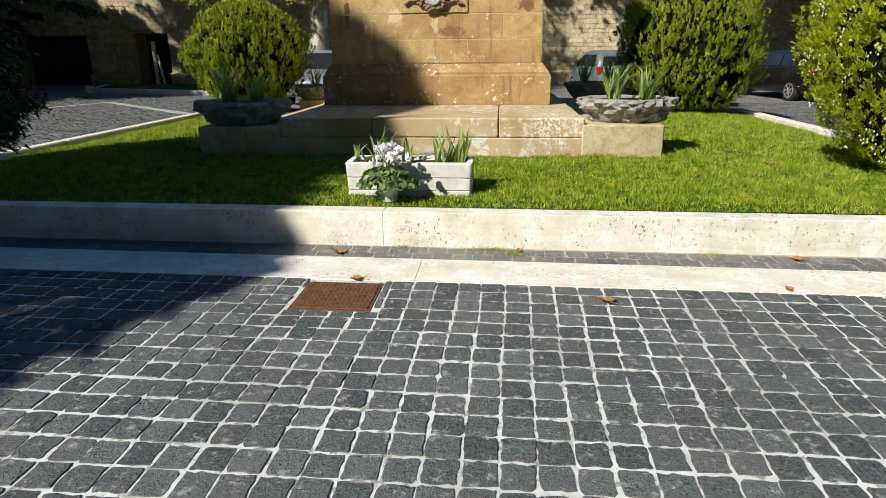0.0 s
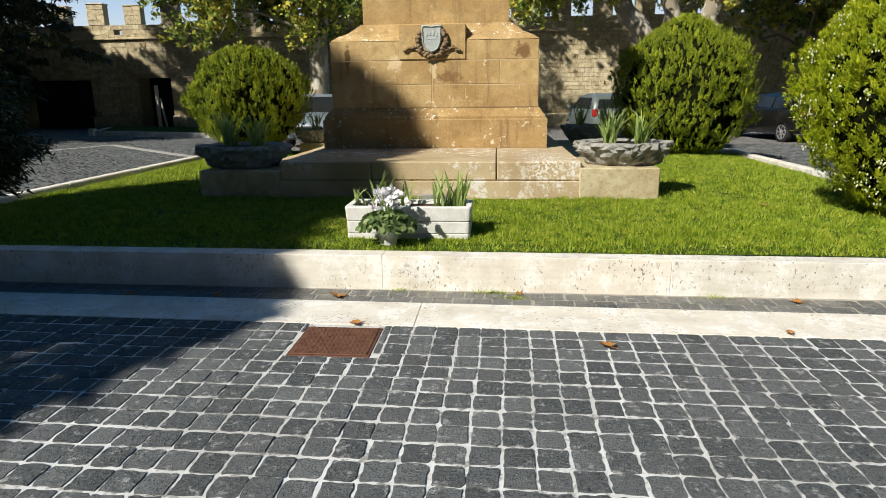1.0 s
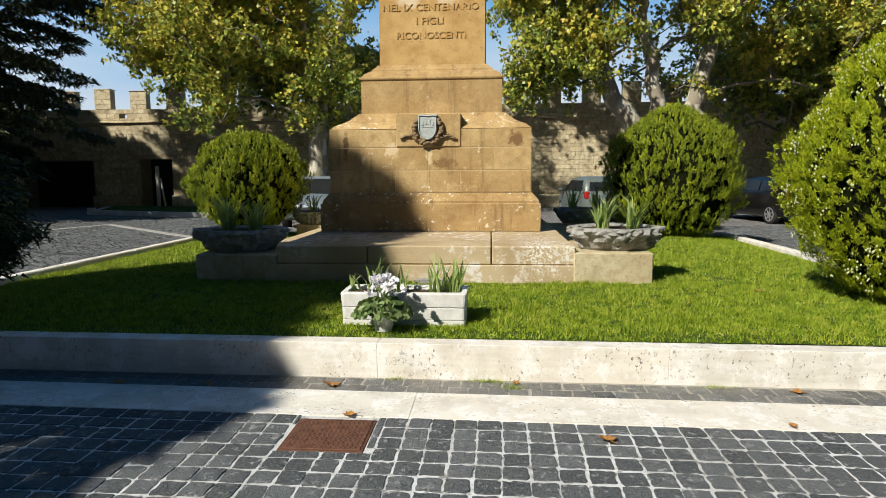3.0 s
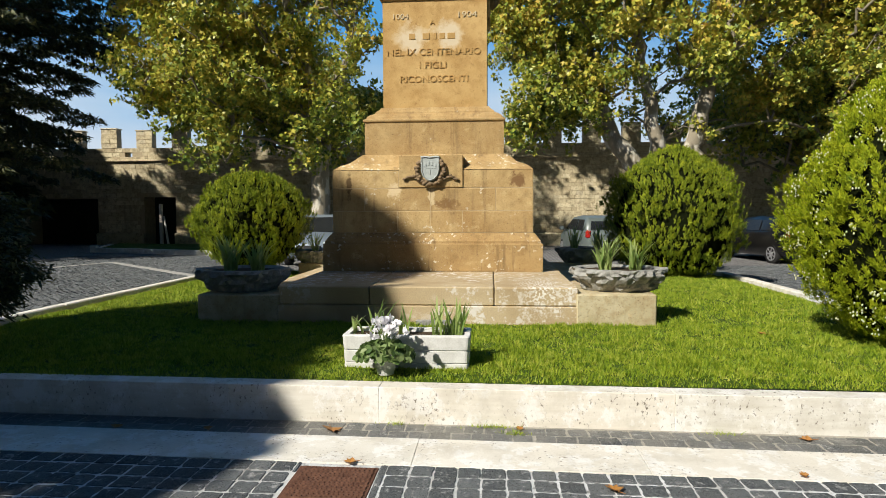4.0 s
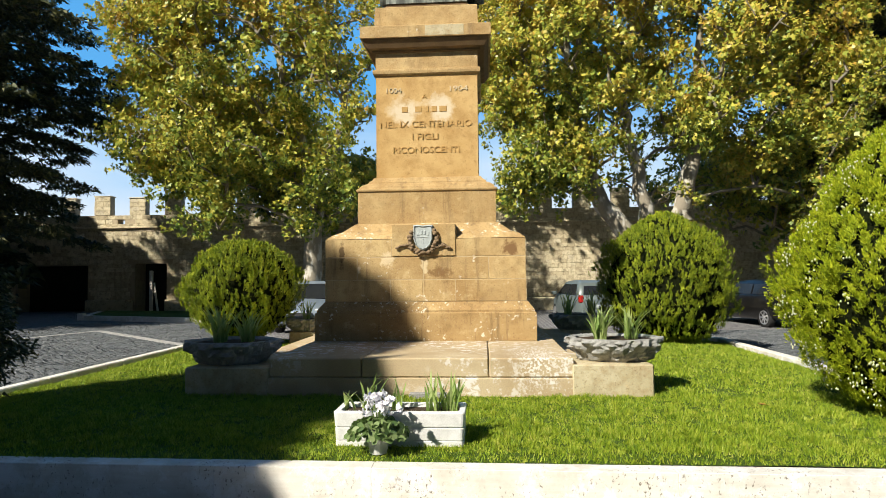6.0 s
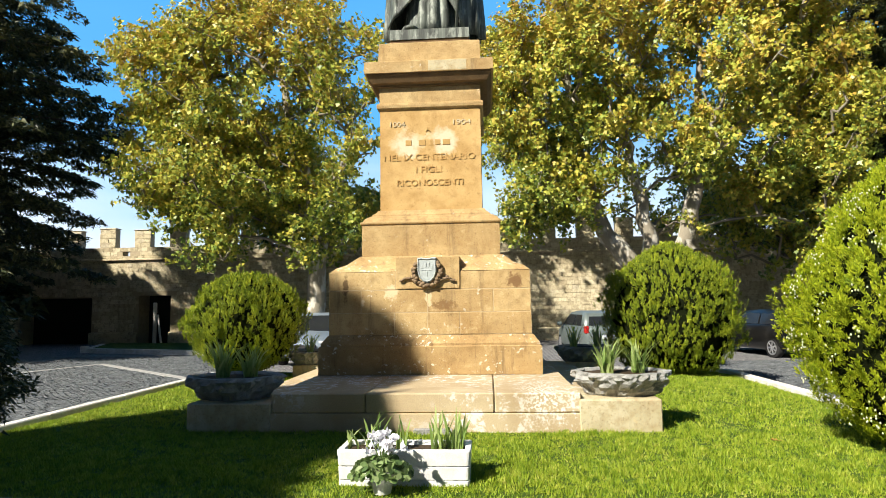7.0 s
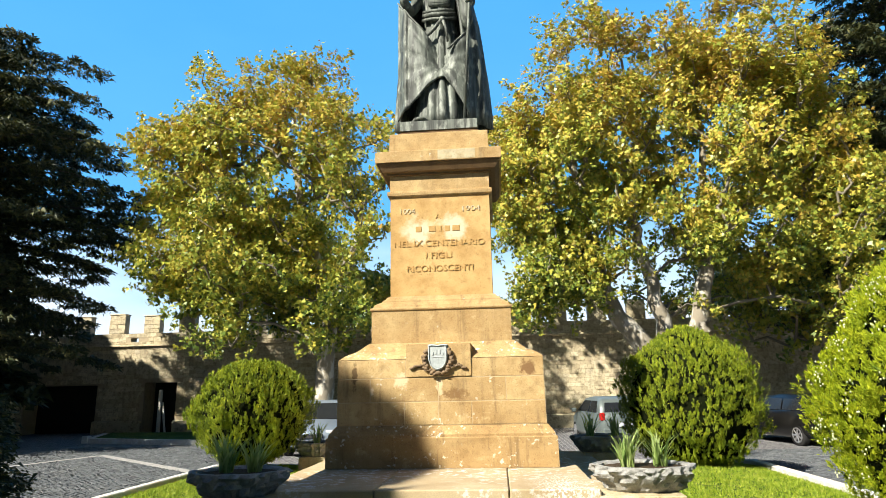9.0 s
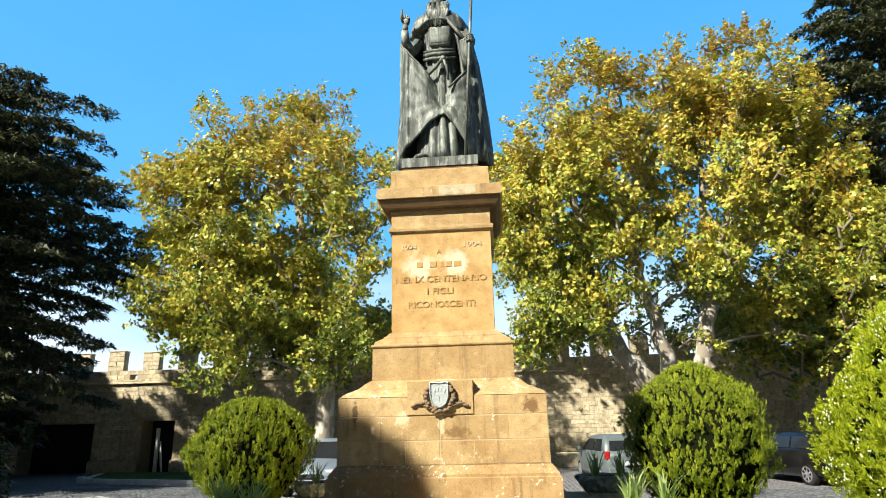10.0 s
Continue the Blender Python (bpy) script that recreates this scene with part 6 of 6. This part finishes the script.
# ---- fallen leaves ----
def dead_leaf(x, y, z, s, rot, seed):
    rng = random.Random(seed)
    g = Geo()
    pts = [(px * s, py * s, 0.012 + 0.18 * s * abs(px) + rng.uniform(0, 0.06) * s) for px, py in PLANE_LEAF]
    m = pose(x, y, z, rng.uniform(-12, 12), rng.uniform(-12, 12), rot)
    g.add([m @ Vector(p) for p in pts] + [m @ Vector((0, 0, 0.004))], [(i, (i + 1) % 12, 12) for i in range(12)])
    g.add([m @ (Vector(p) - Vector((0, 0, 0.002))) for p in pts] + [m @ Vector((0, 0, 0.002))], [((i + 1) % 12, i, 12) for i in range(12)])
    g.tube([tuple(m @ Vector((0, -0.4 * s, 0.01))), tuple(m @ Vector((0.05 * s, -1.0 * s, 0.02)))], [0.003, 0.002], 5)
    ob = part("fallen_leaf", g, DEAD)
    tagged(ob, "dry orange-brown plane leaf lying on the ground", "leaf", "fallen leaves")


for k, (x, y, z, s, r) in enumerate(((0.66, 3.21, 0.002, 0.10, 20), (-1.08, 3.98, 0.0, 0.13, 200), (-0.83, 3.45, 0.008, 0.07, 90), (-1.95, 3.96, 0.0, 0.06, 40), (0.2, 4.10, 0.0, 0.05, 140), (2.05, 4.03, 0.0, 0.07, 70), (2.62, 6.05, 0.30, 0.07, 50), (-2.6, 3.95, 0.0, 0.08, 10), (-3.3, 7.9, 0.29, 0.09, 80), (1.75, 3.45, 0.01, 0.05, 0))):
    dead_leaf(x, y, z, s, r, k)


# ---- weeds ----
def weeds(x, y, wide, n, seed):
    rng = np.random.default_rng(seed)
    c = np.c_[x + rng.normal(size=n) * wide, y + rng.normal(size=n) * 0.018, np.full(n, -0.004)]
    v = np.c_[rng.normal(size=(n, 2)) * 0.8, np.ones(n)] * rng.uniform(0.012, 0.034, (n, 1))
    a = rng.uniform(0, 2 * math.pi, n)
    ob = scatter("weed_tuft", c, np.c_[np.cos(a), np.sin(a), 0 * a] * 0.007, v, BLADE, GRASS)
    tagged(ob, "low green weeds growing between gutter setts below the kerb", "weeds", kind="stuff")


weeds(0.02, 4.135, 0.09, 150, 1)
weeds(0.16, 4.02, 0.05, 90, 2)
weeds(-0.66, 4.145, 0.06, 60, 3)
weeds(1.55, 4.10, 0.07, 60, 4)

# ---- cobbles ----
def stone_mesh(k, w=0.1245, d=0.1275, mat=None):
    """One worn basalt sett: square, its outline slightly ragged, its top uneven and its edges worn."""
    rng = random.Random(100 + k)
    g = Geo()
    base = []
    for sx, sy in ((-1, -1), (1, -1), (1, 1), (-1, 1)):
        c = rng.choice((0.003, 0.004, 0.006, 0.008, 0.012))
        a, b = (sx * (w / 2 - c), sy * d / 2), (sx * w / 2, sy * (d / 2 - c))
        base += [b, a] if sx * sy < 0 else [a, b]
    order = sorted(base, key=lambda p: math.atan2(p[1], p[0]))
    ring = []
    for i, p in enumerate(order):
        q = order[(i + 1) % 8]
        ring.append(p)
        if math.hypot(q[0] - p[0], q[1] - p[1]) > 0.04:
            ring += [(p[0] + (q[0] - p[0]) * t, p[1] + (q[1] - p[1]) * t) for t in (0.25, 0.5, 0.75)]
    ring = [(x + rng.uniform(-0.005, 0.0045), y + rng.uniform(-0.005, 0.0045)) for x, y in ring]
    m = len(ring)
    top = [(x * 0.975, y * 0.975, rng.uniform(-0.001, 0.002)) for x, y in ring]
    g.rings([[(x, y, -0.006) for x, y in ring], top], False)
    n = len(g.v)
    g.v.append((rng.uniform(-0.015, 0.015), rng.uniform(-0.015, 0.015), 0.0035))
    g.f += [(m + j, m + (j + 1) % m, n) for j in range(m)]
    return mesh_of("cobble", g, mat or BASALT)


COBBLES = [stone_mesh(k) for k in range(14)]
SETTS = [stone_mesh(k, mat=DUSTY) for k in range(14)]


def cobble_poses():
    rng = random.Random(77)
    out = []
    for j in range(32):
        y = 3.384 - 0.1425 * j
        for i in range(-49, 51):
            pitch = 0.1304 + 0.0075 * (y - 1.65) if i >= 0 else 0.1335 + 0.002 * (y - 1.66)
            x = -0.078 + 0.016 * (y - 1.65) + pitch * (i + 0.5) + 0.004 * math.sin(0.7 * j) + rng.uniform(-0.0035, 0.0035)
            yy = y - 0.02 * x + 0.006 * math.sin(x * 1.7 + 0.6 * j) + rng.uniform(-0.004, 0.004)
            sx, sy = pitch / 0.135 * rng.uniform(0.965, 1.015), rng.uniform(0.965, 1.02)
            if -1.20 < x < -0.57 and 2.90 < yy < 3.50:
                # setts cut to fit round the manhole cover
                x0, x1, y0, y1 = x - 0.061, x + 0.061, yy - 0.066, yy + 0.066
                if yy < 3.03 and -1.15 < x < -0.62:
                    y1 = min(y1, 2.98)
                elif x < -0.9:
                    x1 = min(x1, -1.124)
                else:
                    x0 = max(x0, -0.642)
                if x1 - x0 < 0.016 or y1 - y0 < 0.016:
                    continue
                x, yy, sx, sy = (x0 + x1) / 2, (y0 + y1) / 2, (x1 - x0) / 0.1245, (y1 - y0) / 0.1285
            out.append((x, yy, rng.uniform(-0.002, 0.003), rng.uniform(-1.6, 1.6), rng.randrange(14), sx, sy))
    for j in range(2):
        for i in range(-44, 45):
            x = 0.03 + 0.139 * i + 0.05 * j + rng.uniform(-0.006, 0.006)
            out.append((x, 4.075 - 0.135 * j - 0.016 * x + rng.uniform(-0.006, 0.006), rng.uniform(-0.002, 0.002), rng.uniform(-3, 3), rng.randrange(14), rng.uniform(0.99, 1.06), rng.uniform(0.96, 1.02)))
    return out


def lay_cobbles():
    rest, n = Geo(), 0
    for x, y, z, r, k, sx, sy in cobble_poses():
        m = Matrix.LocRotScale((x, y, z), Euler((0, 0, radians(r))), (sx, sy, 1))
        if y > 3.75 or (n < 300 and -1.1 < x < 1.35 and 1.45 < y < 2.95):
            ob = new("sett" if y > 3.75 else "cobble", (SETTS if y > 3.75 else COBBLES)[k])
            ob.matrix_world = m
            ob.parent = gutter if y > 3.75 else road
            n += y < 3.75
        else:
            rest.add([m @ v.co for v in COBBLES[k].vertices], [p.vertices for p in COBBLES[k].polygons])
    tagged(part("cobbles", rest, BASALT), "worn dark basalt setts of the roadway", "cobbles", kind="stuff")


def far_setts():
    """Setts farther off, beside the lawn: plain blocks, each a little tilted."""
    rng = random.Random(55)
    g = Geo()
    for x0, x1, y0, y1 in ((-14.5, -6.0, 8.0, 20.6), (4.85, 9.4, 9.5, 17.5)):
        for j in range(int((y1 - y0) / 0.143)):
            for i in range(int((x1 - x0) / 0.138)):
                x, y = x0 + 0.138 * (i + 0.5) + rng.uniform(-0.008, 0.008) + 0.03 * math.sin(0.5 * j), y0 + 0.143 * (j + 0.5) + rng.uniform(-0.008, 0.008) + 0.04 * math.sin(0.4 * i)
                w, d, tx, ty = rng.uniform(0.054, 0.064), rng.uniform(0.056, 0.066), rng.uniform(-0.09, 0.09), rng.uniform(-0.11, 0.11)
                top = rng.uniform(-0.006, 0.001)
                g.add([(x + sx * w, y + sy * d, -0.032) for sx, sy in ((-1, -1), (1, -1), (1, 1), (-1, 1))] + [(x + sx * w * 0.86, y + sy * d * 0.86, top + sx * tx * w + sy * ty * d) for sx, sy in ((-1, -1), (1, -1), (1, 1), (-1, 1))],
                      [(4, 5, 6, 7), (0, 1, 5, 4), (1, 2, 6, 5), (2, 3, 7, 6), (3, 0, 4, 7)])
    tagged(part("far_cobbles", g, BASALT), "uneven dark basalt setts of the square beyond the lawn", "cobbles", kind="stuff")


lay_cobbles()
far_setts()
wall_blocks()
